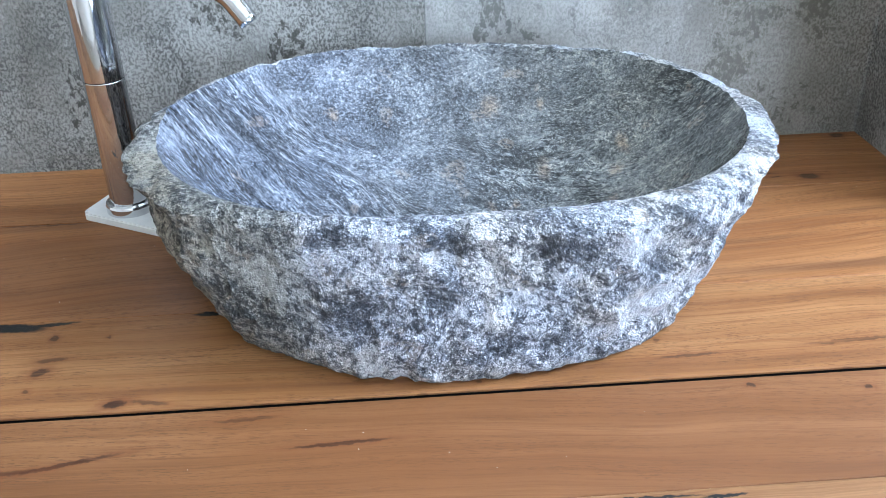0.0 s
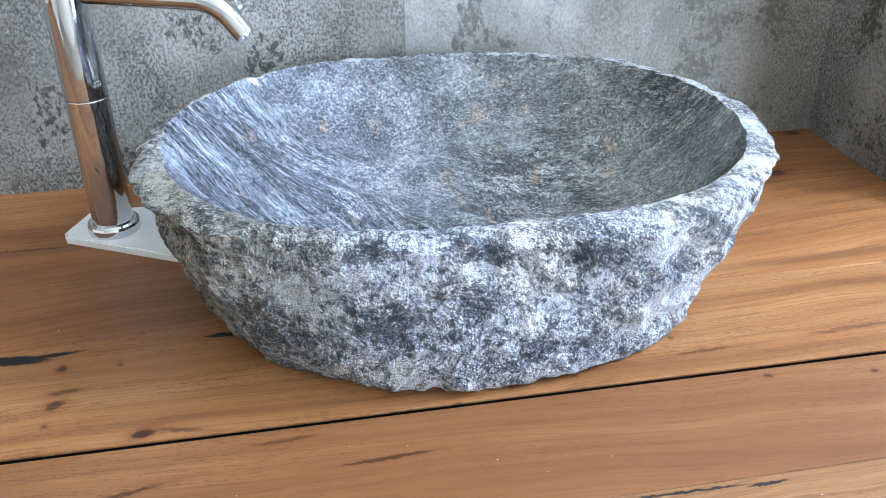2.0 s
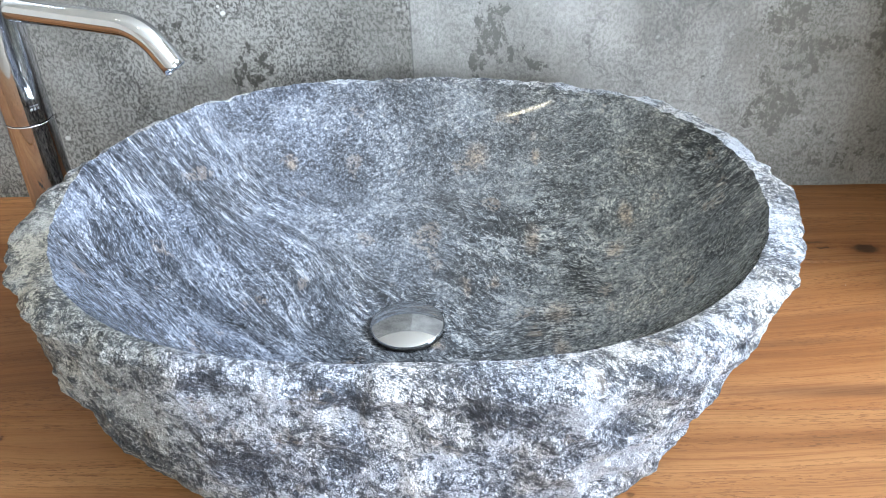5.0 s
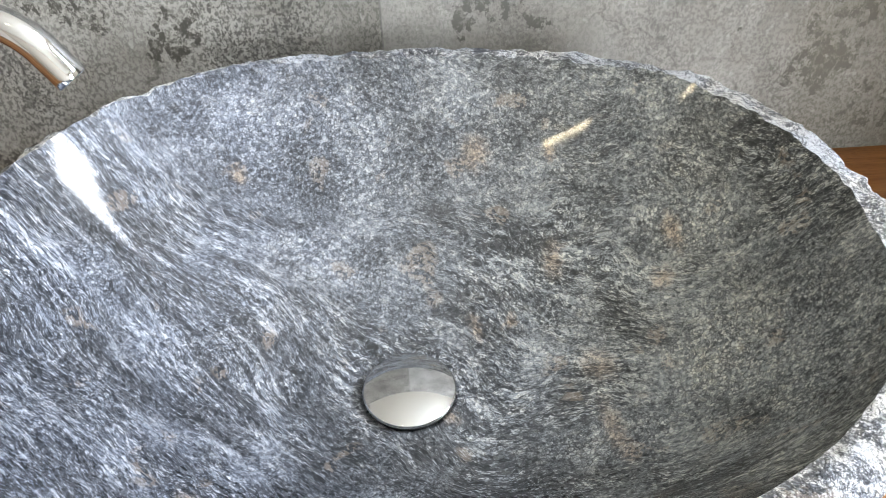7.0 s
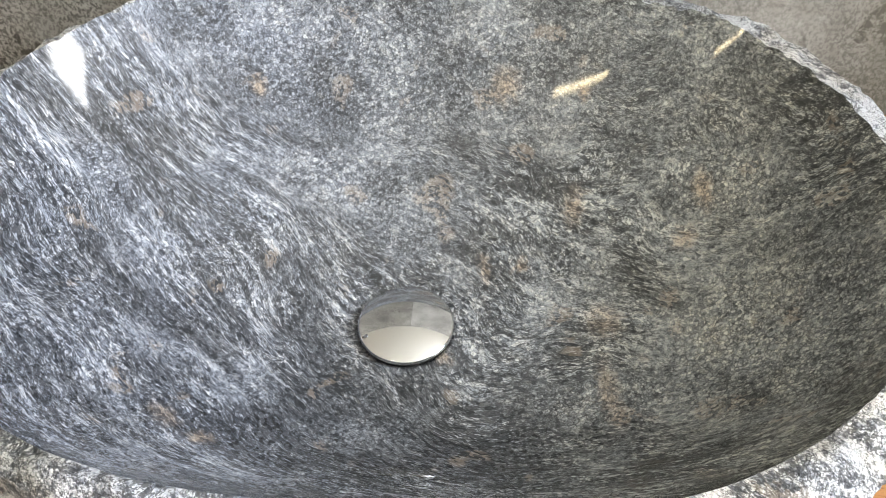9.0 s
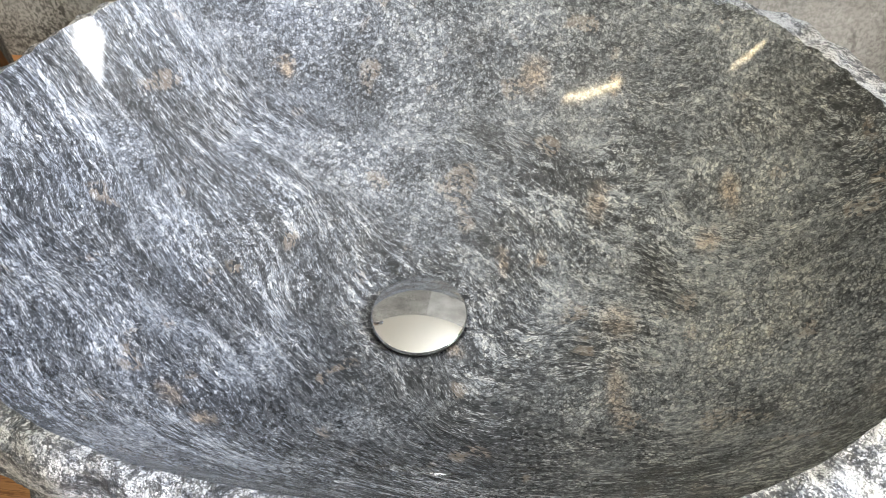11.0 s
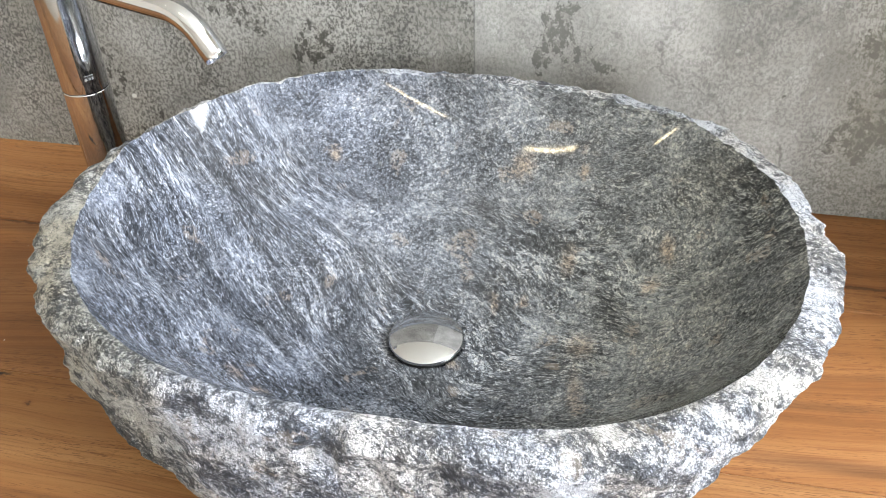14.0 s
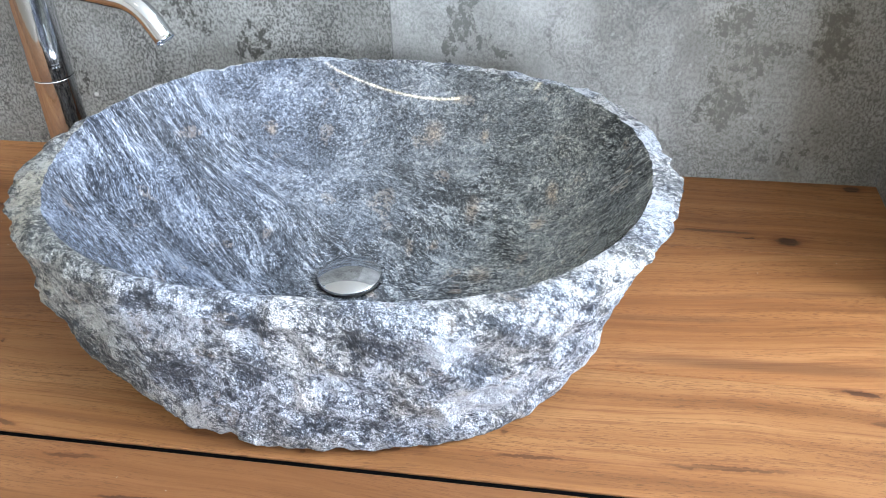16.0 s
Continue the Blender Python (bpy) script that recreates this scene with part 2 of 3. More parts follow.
    col = m.mix(m.math("MULTIPLY", pink, 0.22), col, (0.36, 0.27, 0.20))
    if polished:
        jag = shifted(p, 260.0, 0.010)
        for x0, y0, rx, ry, turn, f in ((0.059, 0.990, 0.012, 0.012, 0, 0.40), (-0.114, 0.975, 0.007, 0.007, 0, 0.45), (-0.118, 0.726, 0.013, 0.007, -40, 0.45), (-0.096, 0.715, 0.008, 0.007, -30, 0.5), (0.050, 0.879, 0.005, 0.013, 15, 0.4), (0.075, 0.881, 0.005, 0.006, 0, 0.45),
                                        (0.109, 0.917, 0.008, 0.016, 0, 0.35), (0.189, 0.905, 0.006, 0.017, 10, 0.45), (0.177, 0.878, 0.009, 0.010, 0, 0.35), (0.114, 0.983, 0.005, 0.006, 0, 0.5), (0.127, 0.776, 0.007, 0.035, 5, 0.30), (0.127, 0.831, 0.012, 0.016, 30, 0.30), (0.026, 0.808, 0.010, 0.006, -30, 0.35)):
            col = m.mix(m.math("MULTIPLY", m.math("MULTIPLY", m.spot(jag, x0, y0, rx * 1.25, ry * 1.25, turn, 0.1), m.step(tone, 0.25, 0.55, 0.6, 1.7)), m.math("MULTIPLY", m.math("SUBTRACT", 1.0, m.math("MULTIPLY", net, 0.75)), f)), col, (0.42, 0.30, 0.205))
        m.bump(m.noise(p, 420.0, 2.0), 0.02, 0.0003)
        return m.done(col, m.step(speck, 0.3, 0.7, 0.03, 0.07), Specular_IOR_Level=0.5)
    rough = m.noise(p, 130.0, 5.0, 0.7)
    m.bump(m.math("ADD", rough, m.math("MULTIPLY", m.noise(p, 520.0, 3.0), 0.5)), 1.0, 0.004)
    return m.done(col, 0.68, Specular_IOR_Level=0.35)


STONE_ROUGH = stone("rough_gneiss", False)
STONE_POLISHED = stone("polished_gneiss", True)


def wood(name, spots, cracks, dark, hearts=(), slant=0.0, arch=None, pale=None):
    """Reclaimed oak with fine grain along x, warm stain; spots and cracks as x, y, rx, ry, turn."""
    m = Mat(name)
    p = m.n("TexCoord", out=3)
    r = m.n("ObjectInfo", out=5)
    off = m.n("CombineXYZ", {0: m.math("MULTIPLY", r, 7.0), 1: m.math("MULTIPLY", r, 3.0), 2: r})
    q = m.n("VectorMath", {0: p, 1: off}, op="ADD")
    wav = m.n("VectorMath", {0: m.n("VectorMath", {0: m.noise(m.mapped(q, (3.0, 5.0, 5.0)), 1.0, 2.0, out=1), 1: (0.5, 0.5, 0.5)}, op="SUBTRACT"), 1: (0.0, 0.04, 0.0)}, op="MULTIPLY")
    q = m.n("VectorMath", {0: q, 1: wav}, op="ADD")
    q = m.mapped(q, rot=(0, 0, slant))
    if arch:
        # flat-sawn grain: long arches round the heart of the log
        away = m.mapped(m.n("VectorMath", {0: p, 1: wav}, op="ADD"), (0.30, 0.055, 1000.0), loc=(arch[0], arch[1], 0), vtype="TEXTURE")
        ringed = m.math("MULTIPLY", m.n("VectorMath", {0: away}, 1, op="LENGTH"), 7.0)
        ringed = m.math("ADD", ringed, m.math("MULTIPLY", m.noise(q, 9.0, 3.0), 1.6))
        rings = m.noise(m.n("CombineXYZ", {0: ringed, 1: 0.0, 2: 0.0}), 1.9, 3.0, 0.6)
    else:
        rings = m.noise(m.mapped(q, (1.1, 30, 10)), 1.0, 5.0, 0.62)
    grain = m.noise(m.mapped(q, (9, 330, 60)), 1.0, 6.0, 0.75)
    pores = m.noise(m.mapped(q, (105, 1250, 60)), 1.0, 2.0, 0.6)
    col = m.ramp(rings, [(0.33, (0.140, 0.054, 0.019)), (0.45, (0.222, 0.097, 0.036)), (0.57, (0.265, 0.123, 0.049)), (0.70, (0.315, 0.155, 0.066))])
    col = m.mix(m.step(grain, 0.46, 0.66, 0.0, 0.7), col, (0.180, 0.072, 0.025), "MIX")
    fine = m.math("ABSOLUTE", m.math("SUBTRACT", m.noise(m.mapped(q, (2.2, 120, 20)), 1.0, 3.0, 0.6), 0.5))
    col = m.mix(m.math("MULTIPLY", m.step(fine, 0.030, 0.004), m.step(grain, 0.40, 0.55, 0.08, 0.38)), col, (0.115, 0.043, 0.016))
    dashes = m.math("MULTIPLY", m.step(pores, 0.56, 0.61), m.step(m.noise(m.mapped(q, (5.0, 45.0, 1.0), loc=(2.0, 4.0, 0)), 1.0, 3.0, 0.6), 0.42, 0.56, 0.12, 0.6))
    col = m.mix(dashes, col, (0.078, 0.029, 0.011))
    col = m.mix(m.math("MULTIPLY", m.step(m.noise(q, 2.5, 2.0), 0.40, 0.65), dark), col, (0.19, 0.072, 0.025))
    if pale:
        col = m.mix(1.0, col, pale, "MULTIPLY")
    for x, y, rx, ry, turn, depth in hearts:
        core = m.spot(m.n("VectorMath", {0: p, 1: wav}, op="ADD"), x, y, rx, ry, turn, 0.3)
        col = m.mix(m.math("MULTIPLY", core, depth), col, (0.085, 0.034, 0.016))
    edge = m.noise(p, 130.0, 3.0, 0.6, out=1)
    wob = m.n("VectorMath", {0: m.n("VectorMath", {0: edge, 1: (0.5, 0.5, 0.5)}, op="SUBTRACT"), 1: (0.012, 0.006, 0.0)}, op="MULTIPLY")
    s = m.n("VectorMath", {0: p, 1: wob}, op="ADD")
    for x, y, rx, ry, turn, depth in spots:
        halo = m.spot(s, x, y, rx * 2.2, ry * 2.0, turn, 0.1)
        col = m.mix(m.math("MULTIPLY", halo, 0.75 * depth), col, (0.150, 0.046, 0.016))
        core = m.math("MULTIPLY", m.spot(s, x, y, rx, ry, turn, 0.55), m.step(grain, 0.34, 0.5, 0.55, 1.0))
        col = m.mix(m.math("MULTIPLY", core, depth), col, (0.040, 0.014, 0.006))
    for x, y, rx, ry, turn in cracks:
        core = m.spot(s, x, y, rx, ry, turn, 0.6)
        col = m.mix(core, col, (0.007, 0.007, 0.007))
    m.bump(m.math("SUBTRACT", grain, m.math("MULTIPLY", dashes, 0.8)), 0.16, 0.0006)
    return m.done(col, m.step(grain, 0.3, 0.7, 0.40, 0.54), Specular_IOR_Level=0.3)


def concrete(name, features):
    """Printed concrete wallcovering: cloudy greys, pitted dark flakes, hairline cracks."""
    m = Mat(name)
    p = m.n("TexCoord", out=3)
    s = m.n("SeparateXYZ", {0: p})
    sx = s
    sy = s.node.outputs[1]
    sz = s.node.outputs[2]
    p2 = m.n("CombineXYZ", {0: m.math("ADD", sx, m.math("SUBTRACT", sy, 1.10)), 1: sz, 2: 0.0})
    wob = m.n("VectorMath", {0: m.n("VectorMath", {0: m.noise(p2, 24.0, 4.0, 0.6, out=1), 1: (0.5, 0.5, 0.5)}, op="SUBTRACT"), 1: (0.06, 0.09, 0.0)}, op="MULTIPLY")
    w = m.n("VectorMath", {0: p2, 1: wob}, op="ADD")
    cloud = m.noise(m.mapped(p2, (6.0, 4.0, 1)), 1.0, 6.0, 0.66)
    col = m.ramp(cloud, [(0.28, (0.13, 0.124, 0.112)), (0.45, (0.25, 0.242, 0.225)), (0.57, (0.36, 0.351, 0.335)), (0.75, (0.50, 0.49, 0.47))])
    dens = m.noise(m.mapped(p2, (10.0, 7.0, 1), loc=(3.1, 0.7, 0)), 1.0, 3.0, 0.6)
    grit = m.noise(m.mapped(p2, (330, 230, 1)), 1.0, 5.0, 0.75)
    flake = m.noise(m.mapped(p2, (120, 85, 1)), 1.0, 6.0, 0.74)
    lim = m.step(dens, 0.32, 0.68, 0.68, 0.47)
    tone = m.math("MULTIPLY", m.step(m.math("SUBTRACT", flake, lim), 0.0, 0.03), m.step(sx, -0.004, -0.008, 0.35, 0.45))
    extra = 0.0
    for x, z, rx, rz, turn, depth in features:
        patch = m.math("MULTIPLY", m.spot(w, x, z, rx, rz, turn, 0.25), depth)
        extra = m.math("MAXIMUM", extra, patch)
    chip = m.noise(m.mapped(p2, (150, 110, 1), loc=(0.4, 2.0, 0)), 1.0, 5.0, 0.75)
    tone2 = m.math("MULTIPLY", m.step(m.math("SUBTRACT", m.math("ADD", flake, m.math("MULTIPLY", extra, 0.17)), 0.60), 0.0, 0.025), m.step(extra, 0.05, 0.4))
    peel = m.step(m.noise(m.mapped(p2, (110, 85, 1), loc=(1.0, 5.0, 0)), 1.0, 5.0, 0.65), 0.60, 0.63)
    col = m.mix(m.math("MULTIPLY", peel, 0.3), col, (0.52, 0.515, 0.50))
    zone = m.math("ADD", m.step(sx, -0.004, -0.008), m.math("ADD", m.step(sx, 0.30, 0.37, 0.0, 0.48), 0.52))
    zone = m.math("MINIMUM", zone, 1.0)
    gritty = m.math("MULTIPLY", m.math("MULTIPLY", m.step(grit, 0.47, 0.55), m.step(dens, 0.35, 0.62, 0.45, 0.9)), zone)
    col = m.mix(gritty, col, (0.06, 0.058, 0.053))
    col = m.mix(tone, col, (0.08, 0.079, 0.075))
    col = m.mix(m.math("MULTIPLY", tone2, m.step(chip, 0.40, 0.50, 0.35, 0.95)), col, (0.05, 0.048, 0.043))
    col = m.mix(m.math("MULTIPLY", extra, 0.15), col, (0.14, 0.13, 0.10))
    crack = m.n("TexVoronoi", {"Vector": m.n("VectorMath", {0: p2, 1: m.n("VectorMath", {0: wob, 3: 0.9}, op="SCALE")}, op="ADD"), "Scale": 6.0}, feature="DISTANCE_TO_EDGE")
    hair = m.math("MULTIPLY", m.step(crack, 0.010, 0.004), m.step(m.noise(p2, 5.0, 2.0), 0.50, 0.60))
    col = m.mix(m.math("MULTIPLY", hair, 0.5), col, (0.06, 0.058, 0.052))
    return m, p2, col, sx, sz


FLAKES = [(0.075, 0.185, 0.022, 0.05, 8, 1.0), (0.11, 0.158, 0.03, 0.012, -35, 1.0), (0.37, 0.10, 0.035, 0.05, 0, 1.0), (0.47, 0.17, 0.04, 0.05, 10, 1.0),
          (0.365, 0.19, 0.035, 0.045, 0, 1.0), (-0.17, 0.155, 0.03, 0.035, -40, 0.9), (-0.25, 0.18, 0.05, 0.03, -20, 0.6), (-0.42, 0.10, 0.05, 0.07, 0, 0.6),
          (-0.32, 0.03, 0.12, 0.03, 5, 0.7), (0.44, 0.03, 0.14, 0.018, 0, 0.5), (0.287, 0.115, 0.004, 0.006, 0, 1.0), (0.472, 0.068, 0.006, 0.005, 0, 1.0),
          (-0.10, 0.26, 0.10, 0.06, 10, 0.5), (0.062, 0.160, 0.012, 0.030, 12, 1.0), (0.085, 0.205, 0.014, 0.030, -10, 1.0), (0.345, 0.085, 0.014, 0.030, 0, 0.9), (0.40, 0.155, 0.05, 0.03, 20, 0.9), (0.43, 0.05, 0.06, 0.03, 0, 0.45)]
m, p2, col, sx, sz = concrete("concrete_wallcovering", FLAKES)
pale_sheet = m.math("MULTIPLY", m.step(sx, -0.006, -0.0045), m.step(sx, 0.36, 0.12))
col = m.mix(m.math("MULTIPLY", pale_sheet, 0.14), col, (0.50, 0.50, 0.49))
seam = m.step(m.math("ABSOLUTE", m.math("ADD", sx, 0.0055)), 0.0012, 0.0004)
col = m.mix(m.math("MULTIPLY", seam, 0.5), col, (0.10, 0.10, 0.10))
brown = m.math("MULTIPLY", m.step(sx, 0.30, 0.36), m.step(sx, 0.548, 0.54))
col = m.mix(m.math("MULTIPLY", brown, 0.38), col, (0.19, 0.175, 0.14))
for x, z, r in ((-0.192, 0.207, 0.0035), (-0.196, 0.214, 0.002), (-0.388, 0.073, 0.004)):
    col = m.mix(m.spot(p2, x, z, r, r * 0.8, 20, 0.6), col, (0.72, 0.72, 0.71))
m.bump(m.noise(p2, 160.0, 5.0, 0.6), 0.25, 0.001)
col = m.mix(m.step(sx, -0.0055, -0.0065, 0.0, 1.0), col, (0.90, 0.90, 0.885), "MULTIPLY")
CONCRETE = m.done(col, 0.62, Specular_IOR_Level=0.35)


def plain(name, colour, rough, bump=0.1, scale=60.0, metal=0.0):
    m = Mat(name)
    p = m.n("TexCoord", out=3)
    f = m.noise(p, scale, 4.0)
    m.bump(f, bump, 0.001)
    return m.done(m.mix(m.step(f, 0.3, 0.7), [c * 0.93 for c in colour], colour), rough, metal)


HALL_PAINT = plain("beige_hall_paint", (0.62, 0.57, 0.50), 0.7)
PAINT = plain("white_wall_paint", (0.80, 0.77, 0.70), 0.7)
FLOOR_MAT = plain("grey_floor", (0.26, 0.23, 0.19), 0.5)
WHITE = plain("white_gloss_plate", (0.80, 0.81, 0.81), 0.22, 0.02)
FRAME_WHITE = plain("window_white", (0.8, 0.8, 0.8), 0.35, 0.02)
RUBBER = plain("black_gasket", (0.02, 0.02, 0.02), 0.6)
JOINT = Mat("black_joint").done((0.003, 0.003, 0.003), 0.95, Specular_IOR_Level=0.0)
ENGRAVE = plain("engraved_grey", (0.20, 0.205, 0.21), 0.4, 0.02)


def chrome_mat():
    m = Mat("chrome")
    p = m.n("TexCoord", out=3)
    return m.done((0.64, 0.65, 0.67), m.step(m.noise(p, 90.0, 4.0), 0.35, 0.75, 0.03, 0.09), 1.0)


CHROME = chrome_mat()


def glow_mat():
    m = Mat("lamp_glow")
    return m.done((0.8, 0.8, 0.75), 0.5, 0.0, Emission_Color=(1.0, 0.97, 0.76, 1.0), Emission_Strength=42.0)


GLOW = glow_mat()


# mesh helpers
def mesh_ob(name, bm, material, smooth=False):
    me = bpy.data.meshes.new(name)
    bmesh.ops.recalc_face_normals(bm, faces=bm.faces)
    bm.to_mesh(me)
    bm.free()
    if smooth:
        me.polygons.foreach_set("use_smooth", [True] * len(me.polygons))
    me.materials.append(material)
    return new(name, me)


def part(name, bm, material, parent, label="", smooth=False):
    ob = mesh_ob(name, bm, material, smooth)
    ob.parent = parent
    ob.matrix_parent_inverse = parent.matrix_world.inverted()
    return tagged(ob, label)


def thing(name, place, label, category, **kw):
    ob = new(name)
    ob.empty_display_size = 0.05
    ob.matrix_world = Matrix.Translation(place)
    bpy.context.view_layer.update()
    return tagged(ob, label, category, **kw)


def box(x0, x1, y0, y1, z0, z1, bevel=0.0, seg=2):
    bm = bmesh.new()
    bmesh.ops.create_cube(bm, size=1.0, matrix=Matrix.LocRotScale(((x0 + x1) / 2, (y0 + y1) / 2, (z0 + z1) / 2), None, (x1 - x0, y1 - y0, z1 - z0)))
    if bevel:
        bmesh.ops.bevel(bm, geom=bm.edges[:], offset=bevel, segments=seg, affect="EDGES")
    return bm


def lathe(profile, place, n=96, close=True):
    """A turned solid: (radius, height) from bottom to top round the upright axis at place."""
    bm = bmesh.new()
    rows = []
    for r, z in profile:
        if r < 1e-6:
            rows.append([bm.verts.new((place[0], place[1], place[2] + z))] * n)
        else:
            rows.append([bm.verts.new((place[0] + r * math.cos(2 * math.pi * i / n), place[1] + r * math.sin(2 * math.pi * i / n), place[2] + z)) for i in range(n)])
    for a, b in zip(rows, rows[1:]):
        for i in range(n):
            k = (i + 1) % n
            vs = []
            for v in (a[i], a[k], b[k], b[i]):
                if v not in vs:
                    vs.append(v)
            if len(vs) > 2:
                bm.faces.new(vs)
    return bm


def sweep(points, radius, n=40, bore=0.0):
    """A round tube along points, open at its end by a bore that goes some way in."""
    bm = bmesh.new()
    pts = [Vector(p) for p in points]
    rows = []
    side = Vector((0, 0, 1))
    def ring(c, d, r):
        u = d.cross(side).normalized()
        v = u.cross(d).normalized()
        return [bm.verts.new(c + r * (math.cos(2 * math.pi * i / n) * u + math.sin(2 * math.pi * i / n) * v)) for i in range(n)]
    dirs = [(pts[min(i + 1, len(pts) - 1)] - pts[max(i - 1, 0)]).normalized() for i in range(len(pts))]
    rows.append(ring(pts[0], dirs[0], radius))
    for c, d in zip(pts[1:-1], dirs[1:-1]):
        rows.append(ring(c, d, radius))
    e, d = pts[-1], dirs[-1]
    rows.append(ring(e - d * 0.0006, d, radius))
    rows.append(ring(e, d, radius - 0.0006))
    rows.append(ring(e, d, bore))
    rows.append(ring(e - d * 0.004, d, bore))
    for a, b in zip(rows, rows[1:]):
        for i in range(n):
            bm.faces.new((a[i], a[(i + 1) % n], b[(i + 1) % n], b[i]))
    bm.faces.new(rows[-1])
    return bm


# hall round the display niche
T = 0.12


def slab(name, axis, at, thick, a0, a1, b0, b1, holes, material):
    """A wall or ceiling across axis (0 x, 1 y, 2 z), cut by rectangular openings."""
    bm = bmesh.new()
    av = sorted({a0, a1, *[v for h in holes for v in h[:2]]})
    bv = sorted({b0, b1, *[v for h in holes for v in h[2:]]})
    for p, q in zip(av, av[1:]):
        for r, t in zip(bv, bv[1:]):
            if any(h[0] <= p and q <= h[1] and h[2] <= r and t <= h[3] for h in holes):
                continue
            mid, size = [(p + q) / 2, (r + t) / 2], [q - p, t - r]
            mid.insert(axis, at + thick / 2)
            size.insert(axis, abs(thick))
            bmesh.ops.create_cube(bm, size=1.0, matrix=Matrix.LocRotScale(mid, None, size))
    return mesh_ob(name, bm, material)


def room(name, label, category, *a):
    return tagged(slab(name, *a), label, category, kind="structure")


room("floor", "grey floor of the hall", "floor", 2, FLOOR, -T, HALL_W - T, HALL_E + T, HALL_S - T, HALL_N + T, [], FLOOR_MAT)
room("ceiling", "white painted ceiling", "ceiling", 2, CEIL, T, HALL_W - T, HALL_E + T, HALL_S - T, HALL_N + T, [ROOF], PAINT)
room("wall_west", "plain beige painted wall", "wall", 0, HALL_W, -T, HALL_S, HALL_N, FLOOR, CEIL, [], HALL_PAINT)
room("wall_east", "plain white painted wall with a window", "wall", 0, HALL_E, T, HALL_S, HALL_N, FLOOR, CEIL, [(WIN_Y0, WIN_Y1, WIN_Z0, WIN_Z1), (FRONT_Y0, FRONT_Y1, FRONT_Z0, FRONT_Z1)], PAINT)
room("wall_south", "plain beige painted wall", "wall", 1, HALL_S, -T, HALL_W - T, HALL_E + T, FLOOR, CEIL, [], HALL_PAINT)
room("wall_north", "plain white painted wall", "wall", 1, HALL_N, T, HALL_W - T, HALL_E + T, FLOOR, CEIL, [], PAINT)
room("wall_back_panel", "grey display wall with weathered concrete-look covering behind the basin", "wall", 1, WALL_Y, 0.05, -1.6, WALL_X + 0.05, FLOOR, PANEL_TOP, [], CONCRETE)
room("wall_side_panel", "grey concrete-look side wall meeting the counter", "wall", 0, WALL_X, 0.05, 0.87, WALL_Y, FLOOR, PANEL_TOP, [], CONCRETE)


def window(name, y0, y1, z0, z1, bars, label):
    ob = thing(name, (HALL_E, (y0 + y1) / 2, z0), label, "window", kind="structure")
    x0, x1, w = HALL_E + 0.01, HALL_E + 0.06, 0.045
    for a, b, c, d in ((y0, y1, z0, z0 + w), (y0, y1, z1 - w, z1), (y0, y0 + w, z0 + w, z1 - w), (y1 - w, y1, z0 + w, z1 - w)):
        part("window_frame", box(x0, x1, a, b, c, d, 0.003), FRAME_WHITE, ob)
    for k in range(1, bars):
        y = y0 + (y1 - y0) * k / bars
        part("glazing_bar", box(x0 + 0.01, x1 - 0.01, y - 0.02, y + 0.02, z0 + w, z1 - w, 0.003), FRAME_WHITE, ob)


window("window_1", WIN_Y0, WIN_Y1, WIN_Z0, WIN_Z1, 1, "white-framed high window in the hall wall")
window("window_2", FRONT_Y0, FRONT_Y1, FRONT_Z0, FRONT_Z1, 3, "white-framed wide shop window in the hall wall")


roof = thing("window_3", (ROOF[0], ROOF[2], CEIL), "white-framed roof window in the ceiling", "window", kind="structure")
for a, b, c, d in ((ROOF[0], ROOF[1], ROOF[2], ROOF[2] + 0.03), (ROOF[0], ROOF[1], ROOF[3] - 0.03, ROOF[3]), (ROOF[0], ROOF[0] + 0.03, ROOF[2] + 0.03, ROOF[3] - 0.03), (ROOF[1] - 0.03, ROOF[1], ROOF[2] + 0.03, ROOF[3] - 0.03)):
    part("window_frame", box(a + 0.001, b - 0.001, c + 0.001, d - 0.001, CEIL + 0.01, CEIL + 0.06, 0.003), FRAME_WHITE, roof)


def bar_lamp(place, length, turn):
    ob = thing("ceiling_light", place, "slim linear ceiling light with a white diffuser", "ceiling light", group="ceiling lights")
    housing = box(-length / 2, length / 2, -0.025, 0.025, 0.012, 0.06, 0.003)
    strip = box(-length / 2 + 0.01, length / 2 - 0.01, -0.003, 0.003, 0.0, 0.0118, 0.001)
    for bm in (housing, strip):
        bmesh.ops.transform(bm, matrix=Matrix.Translation(place) @ pose(0, 0, 0, 0, 0, turn), verts=bm.verts)
    part("housing", housing, FRAME_WHITE, ob)
    part("diffuser", strip, GLOW, ob, "glowing warm white diffuser")


bar_lamp((-0.51, -0.05, CEIL - 0.06), 0.33, -2)
bar_lamp((-1.55, 0.24, CEIL - 0.06), 0.28, 0)

